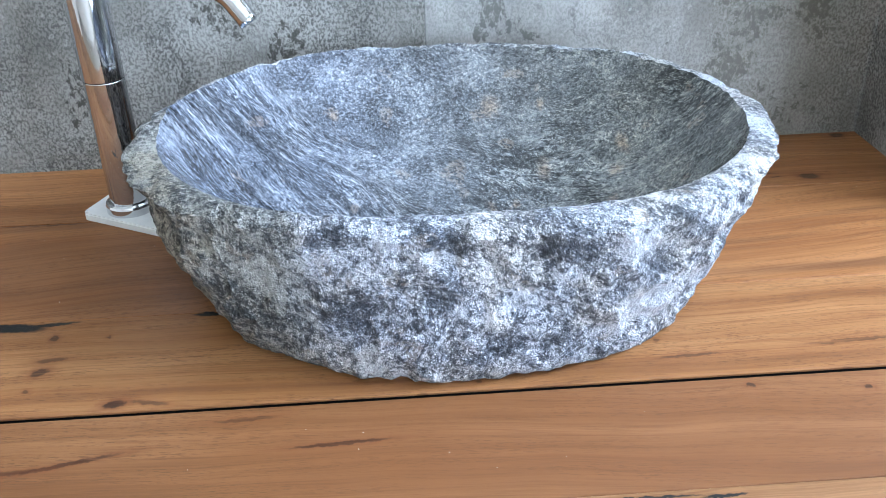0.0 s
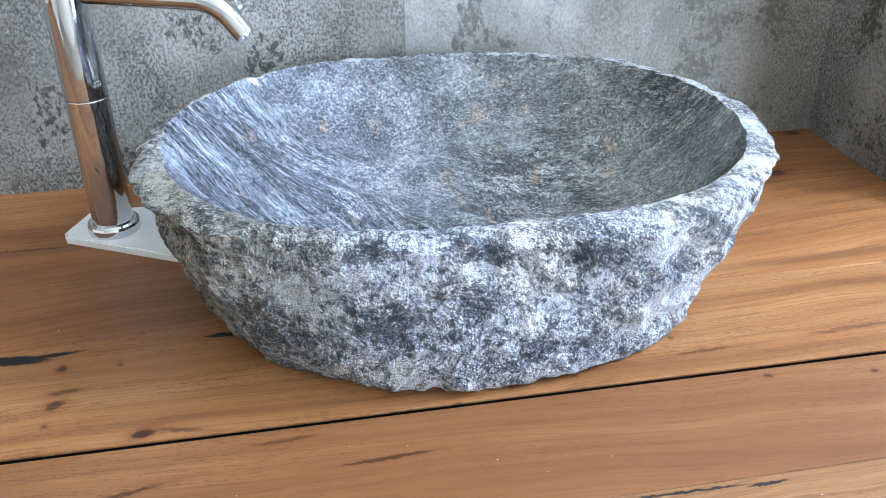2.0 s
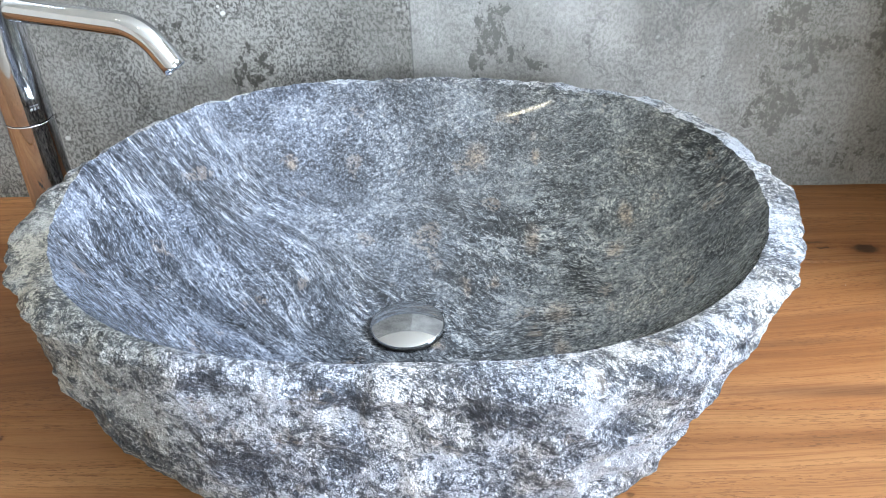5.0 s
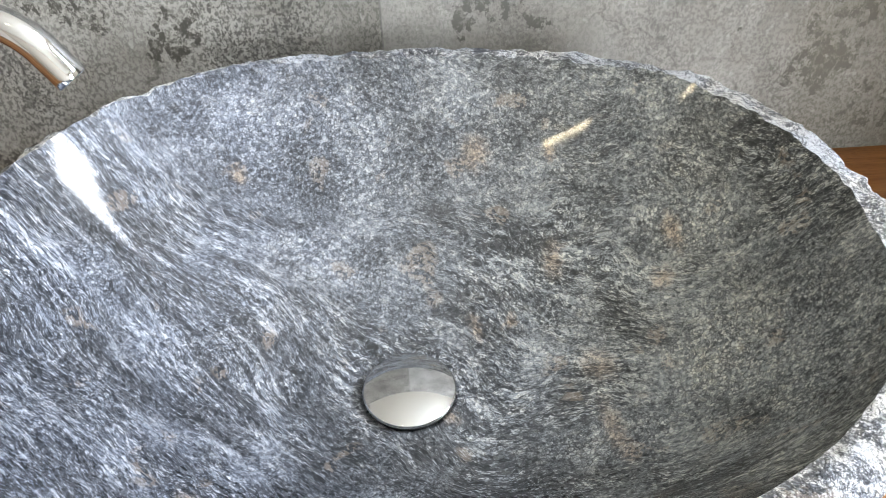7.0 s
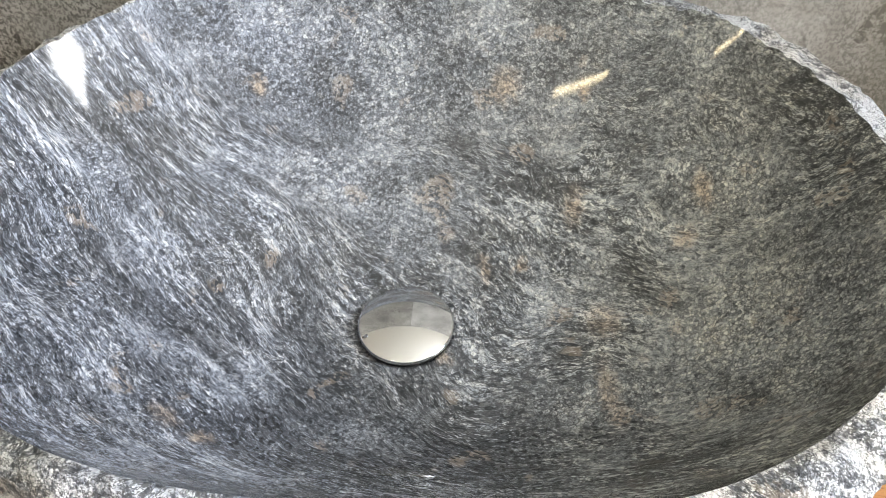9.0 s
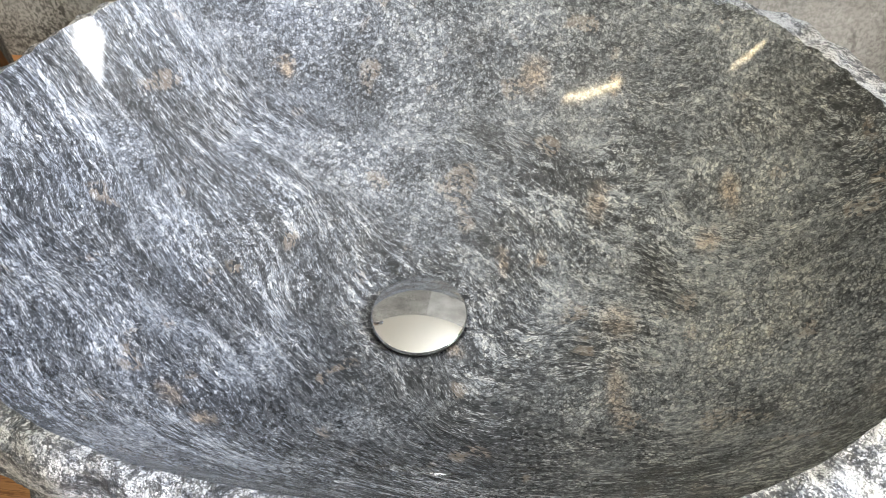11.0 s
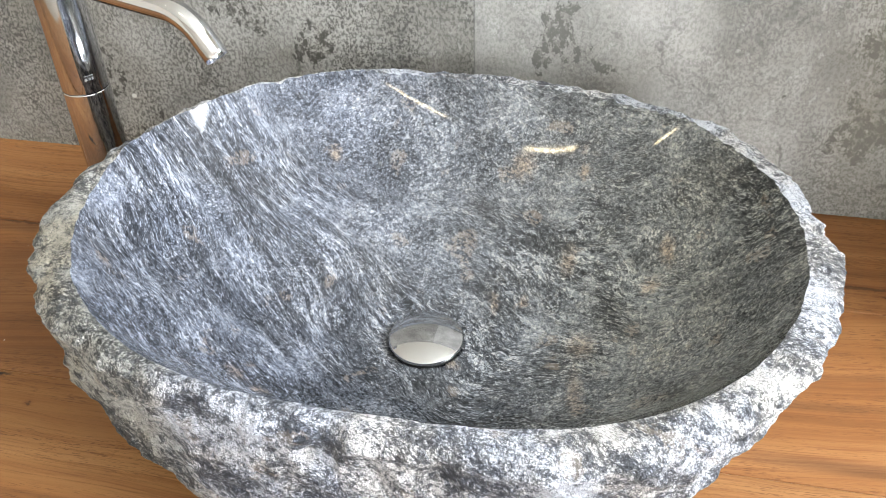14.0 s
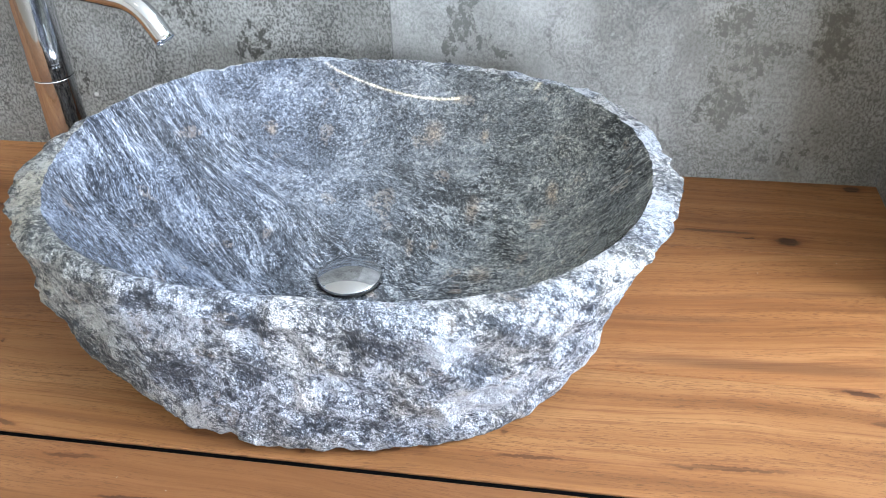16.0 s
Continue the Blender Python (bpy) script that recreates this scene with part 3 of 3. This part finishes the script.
# countertop: two boards of glued staves with an open gap between them
GAP0, GAP1 = 0.6135, 0.6188
COUNTER_L = -1.5
counter = thing("countertop", (0, 0.75, 0), "warm brown reclaimed oak countertop of knotty planks", "countertop")
KNOTS = [(0.434, 0.975, 0.015, 0.009, 0, 1.0), (0.395, 0.977, 0.008, 0.002, 0, 0.8), (-0.360, 0.728, 0.004, 0.006, 0, 0.8), (-0.312, 0.725, 0.003, 0.003, 0, 0.6),
         (-0.357, 0.677, 0.009, 0.007, 20, 0.9), (-0.352, 0.694, 0.016, 0.004, 5, 0.6), (-0.283, 0.629, 0.011, 0.006, 20, 1.0), (-0.255, 0.628, 0.020, 0.003, -12, 0.55),
         (-0.360, 0.652, 0.004, 0.003, 0, 0.6), (0.19, 0.647, 0.035, 0.0022, 2, 0.6), (0.167, 0.671, 0.003, 0.003, 0, 0.5), (0.34, 0.655, 0.06, 0.003, 3, 0.6),
         (0.225, 0.604, 0.004, 0.004, 0, 0.9), (0.317, 0.593, 0.005, 0.004, 0, 0.9), (-0.30, 0.562, 0.045, 0.003, 12, 0.85), (-0.345, 0.556, 0.03, 0.003, 5, 0.6),
         (-0.10, 0.566, 0.045, 0.0025, 3, 0.85), (-0.175, 0.600, 0.028, 0.003, 4, 0.6), (0.46, 0.752, 0.020, 0.004, -8, 0.8), (0.47, 0.718, 0.012, 0.004, -5, 0.5),
         (0.36, 0.987, 0.05, 0.003, 0, 0.6), (0.01, 0.629, 0.004, 0.003, 0, 0.6), (-0.44, 0.951, 0.06, 0.003, 0, 0.7), (0.52, 1.09, 0.012, 0.008, 10, 1.0)]
CRACKS = [(-0.41, 0.7475, 0.045, 0.0085, -6), (-0.372, 0.749, 0.032, 0.0032, 5), (-0.222, 0.7525, 0.024, 0.0042, -2), (0.09, 0.492, 0.075, 0.0016, -1), (0.165, 0.489, 0.02, 0.002, 2)]
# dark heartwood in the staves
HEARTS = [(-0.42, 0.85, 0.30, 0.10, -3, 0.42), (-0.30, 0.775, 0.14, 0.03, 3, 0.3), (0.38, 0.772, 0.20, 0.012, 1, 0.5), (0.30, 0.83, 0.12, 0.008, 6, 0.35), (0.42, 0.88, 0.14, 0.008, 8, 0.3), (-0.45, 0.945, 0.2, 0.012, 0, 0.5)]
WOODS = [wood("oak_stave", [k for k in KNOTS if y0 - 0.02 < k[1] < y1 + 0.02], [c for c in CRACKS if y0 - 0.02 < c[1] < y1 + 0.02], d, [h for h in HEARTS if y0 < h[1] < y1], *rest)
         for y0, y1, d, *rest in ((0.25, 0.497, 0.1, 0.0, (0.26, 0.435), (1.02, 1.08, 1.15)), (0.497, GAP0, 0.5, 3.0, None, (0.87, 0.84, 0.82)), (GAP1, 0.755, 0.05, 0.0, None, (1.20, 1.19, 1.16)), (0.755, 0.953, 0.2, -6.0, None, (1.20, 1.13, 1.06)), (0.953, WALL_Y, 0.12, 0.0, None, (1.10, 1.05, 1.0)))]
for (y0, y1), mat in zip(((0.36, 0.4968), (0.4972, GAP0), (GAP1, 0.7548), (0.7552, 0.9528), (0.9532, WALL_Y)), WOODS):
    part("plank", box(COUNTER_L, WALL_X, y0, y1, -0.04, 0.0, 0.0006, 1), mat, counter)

# near-black strip added to keep the gap between the boards dark
part("backing_strip", box(COUNTER_L, WALL_X, GAP0 + 0.0002, GAP1 - 0.0002, -0.040, -0.0021), JOINT, counter, "near-black strip added to keep the open joint dark")

# stone basin
CX, CY = 0.0, 0.845
DX, DY, DZ = 0.001, 0.829, 0.026
OUTER = [(0, .297), (18, .286), (28, .279), (40, .261), (53, .245), (73, .220), (87, .218), (104, .217), (119, .236), (143, .255), (159, .268), (172, .281), (190, .291), (200, .288),
         (214, .273), (230, .254), (241, .240), (261, .229), (280, .231), (303, .261), (324, .291), (333, .300), (342, .300)]
INNER = [(0, .277), (12, .269), (25, .261), (36, .250), (51, .231), (71, .203), (90, .198), (105, .204), (121, .226), (137, .246), (157, .260), (175, .266), (189, .264), (204, .257),
         (211, .250), (226, .239), (242, .220), (253, .209), (269, .205), (284, .210), (298, .226), (310, .241), (323, .257), (338, .272), (348, .276)]
FOOT = [(0, .222), (30, .20), (60, .18), (90, .175), (120, .18), (150, .19), (180, .222), (205, .229), (222, .227), (235, .215), (250, .218), (270, .219), (290, .222), (305, .230), (323, .245), (340, .239)]


def periodic(table):
    """A smooth closed radius curve through a few angle and radius pairs."""
    a = [p[0] for p in table]
    r = [p[1] for p in table]
    n = len(a)

    def f(deg):
        deg %= 360.0
        i = max([k for k in range(n) if a[k] <= deg], default=n - 1)
        pts = []
        for k in range(i - 1, i + 3):
            pts.append((a[k % n] + 360.0 * (k // n), r[k % n]))
        (x0, y0), (x1, y1), (x2, y2), (x3, y3) = pts
        t = (deg - x1) / (x2 - x1)
        m1 = (y2 - y0) / (x2 - x0) * (x2 - x1)
        m2 = (y3 - y1) / (x3 - x1) * (x2 - x1)
        return (2 * t**3 - 3 * t**2 + 1) * y1 + (t**3 - 2 * t**2 + t) * m1 + (-2 * t**3 + 3 * t**2) * y2 + (t**3 - t**2) * m2
    return f


def rounded(f, terms):
    """The same closed curve with only its slow waves kept."""
    v = np.fft.rfft([f(k) for k in range(360)])
    v[terms + 1:] = 0
    v = np.fft.irfft(v, 360)
    return lambda deg: float(np.interp(deg % 360.0, range(361), [*v, v[0]]))


soft_r = rounded(periodic(INNER), 2)
outer_r, inner_r, foot_r = rounded(periodic(OUTER), 14), rounded(periodic(INNER), 4), rounded(periodic(FOOT), 8)
RIM_Z = 0.151


# hollows split out of the front face: x, z, half-width, half-height, depth
PITS = [(-0.095, 0.130, 0.024, 0.014, 0.005), (-0.015, 0.124, 0.034, 0.017, 0.006), (0.057, 0.118, 0.020, 0.020, 0.005), (-0.08, 0.070, 0.035, 0.020, 0.004), (0.022, 0.032, 0.030, 0.018, 0.004), (0.155, 0.100, 0.020, 0.014, 0.005)]


# bosses and scallops left by the hammer round the sides: angle, z, half-width in degrees, half-height, how far out
BOSSES = [(196, .120, 9, .012, -.010), (201, .147, 8, .010, .007), (206, .050, 9, .026, -.011), (213, .090, 7, .030, .008), (214, .012, 8, .015, -.007), (219, .080, 6, .050, .007), (216, .143, 10, .012, .005),
          (244, .008, 8, .020, .008), (270, .000, 8, .012, -.005), (309, .003, 9, .020, .006), (322, .078, 5, .014, .008), (322, .047, 4, .012, -.005), (326, .115, 5, .012, .005), (336, .038, 5, .022, .009),
          (338, .090, 7, .016, -.009), (331, .130, 8, .012, -.004), (354, .145, 8, .012, .008), (18, .145, 12, .030, .004)]


def boss(a, z):
    return sum(d * math.exp(-((a - b) / w)**2 - ((z - h) / k)**2) for b, h, w, k, d in BOSSES)


def chips(p):
    """Relief of the hewn stone, in metres."""
    if p.y < 0.72:
        pit = sum(d * math.exp(-((p.x - x) / rx)**2 - ((p.z - z) / rz)**2) for x, z, rx, rz, d in PITS)
    else:
        pit = 0.0
    return relief(p) - pit


def relief(p):
    v = 0.0055 * noise.noise(p * 9.0) + 0.0038 * noise.noise(p * 28.0)
    r = noise.noise(p * 40.0 + Vector((9.0, 2.0, 5.0)))
    v += 0.0022 * (0.55 - abs(r) * 3.0) - 0.001
    d = noise.voronoi(p * 26.0 + Vector((3.1, 1.7, 0.4)))[0]
    v += 0.0060 * (0.42 - d[0])
    d = noise.voronoi(p * 70.0)[0]
    v += 0.0032 * (0.40 - d[0])
    v += 0.0016 * noise.noise(p * 90.0) + 0.0011 * noise.noise(p * 190.0) + 0.0006 * noise.noise(p * 330.0)
    return v


def rim_height(a, k):
    """Height of the hewn rim at angle a; k runs from the bowl's edge (0) to the outside (1)."""
    c, s = math.cos(radians(a)), math.sin(radians(a))
    return RIM_Z + 0.003 * max(s, 0) - 0.010 * k * k * max(-s, 0) + 0.0035 * noise.noise(Vector((c * 2.2, s * 2.2, 5.0))) + 0.0022 * noise.noise(Vector((c * 9, s * 9, 2.0 + k)))


def bowl_point(a, t):
    """The polished hollow: t runs from the drain (0) to the edge (1)."""
    c, s = math.cos(radians(a)), math.sin(radians(a))
    d = Vector((DX, DY, 0))
    r = soft_r(a) + (inner_r(a) - soft_r(a)) * min(1.0, t)**7
    e = Vector((CX + r * c, CY + r * s, 0))
    p = (d + (e - d).normalized() * 0.030).lerp(e, t)
    f = 0.95 * t**(1.95 - 0.55 * s + 0.32 * c) + 0.05 * t**9
    p.z = DZ - 0.004 + (RIM_Z + 0.003 * s - DZ + 0.004) * f
    return p


def edge_at(a):
    """How far up the hollow reaches where the hewn rim cuts it."""
    c, s = math.cos(radians(a)), math.sin(radians(a))
    return 1.0 + 0.008 * noise.noise(Vector((c * 3, s * 3, 1.0))) + 0.007 * noise.noise(Vector((c * 11, s * 11, 4.0))) + (0.003 + 0.006 * max(s, 0)) * noise.noise(Vector((c * 34, s * 34, 7.0)))


def basin_shell(n=1080, rows=96, rim_rows=20):
    bm = bmesh.new()
    grid = []
    for i in range(n):
        a = 360.0 * i / n
        c, s = math.cos(radians(a)), math.sin(radians(a))
        ro, ri, rf = outer_r(a), inner_r(a), foot_r(a)
        bulge = 0.56 + (0.58 * c if c > 0 else -0.06 * c) - 0.20 * math.exp(-((a - 222.0) / 26.0)**2)
        line = []
        for j in range(rows + 1):
            u = j / rows
            zt = rim_height(a, 1.0) - 0.004
            z = u * zt
            r = rf + (ro - rf) * u**bulge
            r -= 0.004 * math.exp(-u / 0.03)
            p = Vector((CX + r * c, CY + r * s, z))
            h = chips(p) + boss(a, z)
            k = min(1.0, u / 0.06)
            p.x += c * h
            p.y += s * h
            p.z = max(0.0, p.z + 0.35 * h * k * (1 - u)) if j else 0.0
            line.append(p)
        top = line[-1]
        for j in range(1, rim_rows + 1):
            k = 1.0 - j / rim_rows
            lip = bowl_point(a, edge_at(a))
            edge = Vector((lip.x, lip.y, 0))
            p = edge.lerp(Vector((top.x, top.y, 0)), k)
            q = Vector((p.x, p.y, 0.3))
            z = lip.z + (rim_height(a, k) - 0.004 * k**4 - lip.z) * min(1.0, k * 2.2)
            z += (0.0016 * noise.noise(q * 60) + 0.0011 * noise.noise(q * 160) + 0.002 * (0.4 - noise.voronoi(q * 55)[0][0])) * min(1.0, 4 * (1 - abs(2 * k - 1)))
            p.z = z
            line.append(p)
        grid.append(line)
    vs = [[bm.verts.new(p) for p in line] for line in grid]
    m = len(vs[0])
    for i in range(n):
        b = vs[(i + 1) % n]
        for j in range(m - 1):
            bm.faces.new((vs[i][j], b[j], b[j + 1], vs[i][j + 1]))
    bm.faces.new([vs[i][0] for i in range(n)])
    return bm


def basin_bowl(n=1080, rows=60):
    bm = bmesh.new()
    vs = []
    for i in range(n):
        a = 360.0 * i / n
        te = edge_at(a)
        line = [bm.verts.new(bowl_point(a, te * (1 - j / rows))) for j in range(rows + 1)]
        low = line[-1].co
        line.append(bm.verts.new((low.x, low.y, low.z - 0.02)))
        vs.append(line)
    for i in range(n):
        b = vs[(i + 1) % n]
        for j in range(len(vs[0]) - 1):
            bm.faces.new((vs[i][j], vs[i][j + 1], b[j + 1], b[j]))
    return bm


# how the stone's layers run across the bowl: x, y and heading in degrees
FOLDS = [(-.201, .840, -43), (-.159, .795, -39), (-.168, .703, -38), (-.113, .741, -34), (-.106, .690, -18), (-.114, .810, -42), (-.029, .728, -34), (-.100, .891, -35), (-.070, .868, -51), (-.046, .832, -53), (-.021, .769, -44),
         (-.156, .857, -41), (-.234, .879, -42), (-.152, .948, -18), (-.039, .921, -9), (-.071, .978, -8), (.027, .924, -3), (.076, .939, -8), (.123, .946, -15), (.216, .950, -44), (.247, .915, -48), (.048, .878, -41),
         (.079, .849, -28), (.148, .842, -16), (.198, .841, 0), (.242, .854, 12), (.124, .812, -14), (.166, .746, -4), (.215, .803, 4), (.228, .733, 14), (.050, .747, -14), (.203, .897, -32), (.125, .904, -24)]


def foliation(reach=0.05):
    """A height whose level lines run along FOLDS: a slope plus soft humps, solved for."""
    c = np.array([f[:2] for f in FOLDS])
    ang = np.radians([f[2] for f in FOLDS])
    run = np.stack([np.cos(ang), np.sin(ang)], 1)
    up = np.stack([-np.sin(ang), np.cos(ang)], 1)

    def slopes(pts):
        d = pts[:, None, :] - c[None]
        return -d / reach**2 * np.exp(-(d**2).sum(2) / (2 * reach**2))[:, :, None]

    g = slopes(c)
    k = len(c)
    rows = np.concatenate([np.einsum("ijk,ik->ij", g, run), 0.5 * np.einsum("ijk,ik->ij", g, up), 0.6 * np.eye(k)])
    rows = np.concatenate([rows, np.concatenate([run, 0.5 * up, np.zeros((k, 2))])], 1)
    want = np.concatenate([np.zeros(k), 0.5 * np.ones(k), np.zeros(k)])
    w = np.linalg.lstsq(rows, want, rcond=None)[0]

    def height(pts):
        d = pts[:, None, :] - c[None]
        return np.exp(-(d**2).sum(2) / (2 * reach**2)) @ w[:k] + pts @ w[k:]
    return height


basin = thing("stone_basin", (CX, CY, 0), "grey-blue gneiss vessel basin with hewn sides and polished bowl", "washbasin")
shell = basin_shell()
part("hewn_shell", shell, STONE_ROUGH, basin, "rough split grey stone outside and rim")
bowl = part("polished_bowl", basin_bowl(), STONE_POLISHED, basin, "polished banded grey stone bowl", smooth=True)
bowl.data.attributes.new("foliation", "FLOAT", "POINT").data.foreach_set("value", foliation()(np.array([v.co[:2] for v in bowl.data.vertices])))

plug = thing("drain_plug", (DX, DY, DZ), "domed chrome drain plug set in the stone bowl", "drain plug")
part("collar", lathe([(0.0, -0.012), (0.0295, -0.012), (0.0295, -0.003), (0.0285, -0.002), (0.0, -0.002)], (DX, DY, DZ)), RUBBER, plug)
part("cap", lathe([(0.0, -0.001), (0.0307, -0.001), (0.0314, 0.0), (0.0314, 0.0012), (0.0307, 0.0022)] + [(0.0877 * math.sin(radians(q)), 0.0022 + 0.0877 * (math.cos(radians(q)) - math.cos(radians(20.5)))) for q in (20, 18, 16, 14, 12, 10, 8, 6, 4, 2)] + [(0.0, 0.0022 + 0.0877 * (1 - math.cos(radians(20.5))))], (DX, DY, DZ)), CHROME, plug, smooth=True)

# tap on its white plate
TX, TY = -0.347, 0.968


def plate_bm():
    bm = bmesh.new()
    bmesh.ops.create_cube(bm, size=1.0)
    for v in bm.verts:
        x = -0.402 if v.co.x < 0 else -0.232
        y = 0.0 if v.co.y < 0 else 1.0
        base = (0.961, 1.017)
        yy = base[0] - 0.54 * (x + 0.402) if y == 0 else base[1]
        if y == 1 and x < -0.3:
            x = -0.379
        v.co = Vector((x, yy, 0.0005 if v.co.z < 0 else 0.0085))
    up = [e for e in bm.edges if abs(e.verts[0].co.z - e.verts[1].co.z) > 0.004]
    bmesh.ops.bevel(bm, geom=up, offset=0.006, segments=6, affect="EDGES")
    rim = [e for e in bm.edges if min(e.verts[0].co.z, e.verts[1].co.z) > 0.008]
    bmesh.ops.bevel(bm, geom=rim, offset=0.0012, segments=2, affect="EDGES")
    return bm


tagged(mesh_ob("mounting_plate", plate_bm(), WHITE), "thin white glossy plate lying on the wooden countertop", "plate")

tap = thing("basin_tap", (TX, TY, 0.0085), "tall chrome basin tap with a bent spout on a white plate", "tap")
Z0 = 0.0085
part("base_ring", lathe([(0.0, 0.0), (0.0272, 0.0), (0.0272, 0.008), (0.0262, 0.0105), (0.0238, 0.0122), (0.0, 0.0122)], (TX, TY, Z0)), CHROME, tap, smooth=False)
part("lower_body", lathe([(0.0, 0.012), (0.0213, 0.012), (0.0213, 0.1495), (0.0208, 0.1502), (0.0, 0.1502)], (TX, TY, Z0), 128), CHROME, tap)
part("upper_body", lathe([(0.0, 0.1508), (0.0208, 0.1508), (0.0213, 0.1515), (0.0213, 0.335), (0.020, 0.338), (0.0, 0.338)], (TX, TY, Z0), 128), CHROME, tap)


def spout_path():
    d = Vector((0.166, -0.053, 0)).normalized()
    a = Vector((TX, TY, 0.262)) + d * 0.012
    pts = []
    pos, ang = a.copy(), 2.0
    for i in range(12):
        pts.append(pos.copy())
        pos = pos + (d * math.cos(radians(ang)) - Vector((0, 0, math.sin(radians(ang))))) * 0.0098
    for i in range(12):
        ang += 50.0 / 12
        pts.append(pos.copy())
        pos = pos + (d * math.cos(radians(ang)) - Vector((0, 0, math.sin(radians(ang))))) * 0.0032
    for i in range(4):
        pts.append(pos.copy())
        pos = pos + (d * math.cos(radians(ang)) - Vector((0, 0, math.sin(radians(ang))))) * 0.005
    pts.append(pos)
    return pts


path = spout_path()
end = Vector(path[-1])
way = (end - Vector(path[-2])).normalized()
nozzle = lathe([(0.0, -0.0034), (0.0078, -0.0034), (0.0080, -0.0010), (0.0070, -0.0006), (0.0, -0.0006)], (0, 0, 0), 40)
bmesh.ops.transform(nozzle, matrix=Matrix.Translation(end) @ Vector((0, 0, 1)).rotation_difference(way).to_matrix().to_4x4(), verts=nozzle.verts)
part("aerator", nozzle, ENGRAVE, tap, "grey aerator insert", smooth=False)
part("spout", sweep(path, 0.0102, 48, 0.0085), CHROME, tap, smooth=True)


def engraved(z, h, a0, a1):
    bm = bmesh.new()
    r = 0.02135
    rows = []
    for i in range(7):
        a = radians(a0 + (a1 - a0) * i / 6)
        rows.append([bm.verts.new((TX + rr * math.cos(a), TY + rr * math.sin(a), z + dz)) for rr, dz in ((r, 0), (r, h), (r - 0.0004, h), (r - 0.0004, 0))])
    for a, b in zip(rows, rows[1:]):
        for k in range(4):
            bm.faces.new((a[k], b[k], b[(k + 1) % 4], a[(k + 1) % 4]))
    return bm


for z, h, a0, a1 in ((0.1765, 0.0009, -52, -30), (0.1725, 0.0026, -52, -46), (0.1725, 0.0026, -43, -38), (0.1725, 0.0026, -35, -30)):
    part("mark", engraved(z, h, a0, a1), ENGRAVE, tap, "faint engraved bar")


def crumbs():
    """Tiny pale stone crumbs strewn on the counter round the basin."""
    rng = random.Random(5)
    bm = bmesh.new()
    for i in range(24):
        a, d = rng.uniform(170, 375), rng.uniform(0.02, 0.22)
        r = outer_r(a) + d
        x, y = CX + r * math.cos(radians(a)), CY + r * math.sin(radians(a))
        if not (-0.6 < x < 0.53 and 0.45 < y < 1.08) or abs(y - (GAP0 + GAP1) / 2) < 0.004:
            continue
        k = rng.uniform(0.0002, 0.00045)
        bmesh.ops.create_icosphere(bm, subdivisions=1, radius=k, matrix=pose(x, y, k * 0.5, rng.uniform(0, 90), 0, rng.uniform(0, 180)) @ Matrix.Diagonal((rng.uniform(1, 2.4), 1, 0.6, 1)))
    return bm


tagged(mesh_ob("stone_crumbs", crumbs(), WHITE), "tiny pale stone crumbs on the wooden counter", "stone dust", kind="stuff")
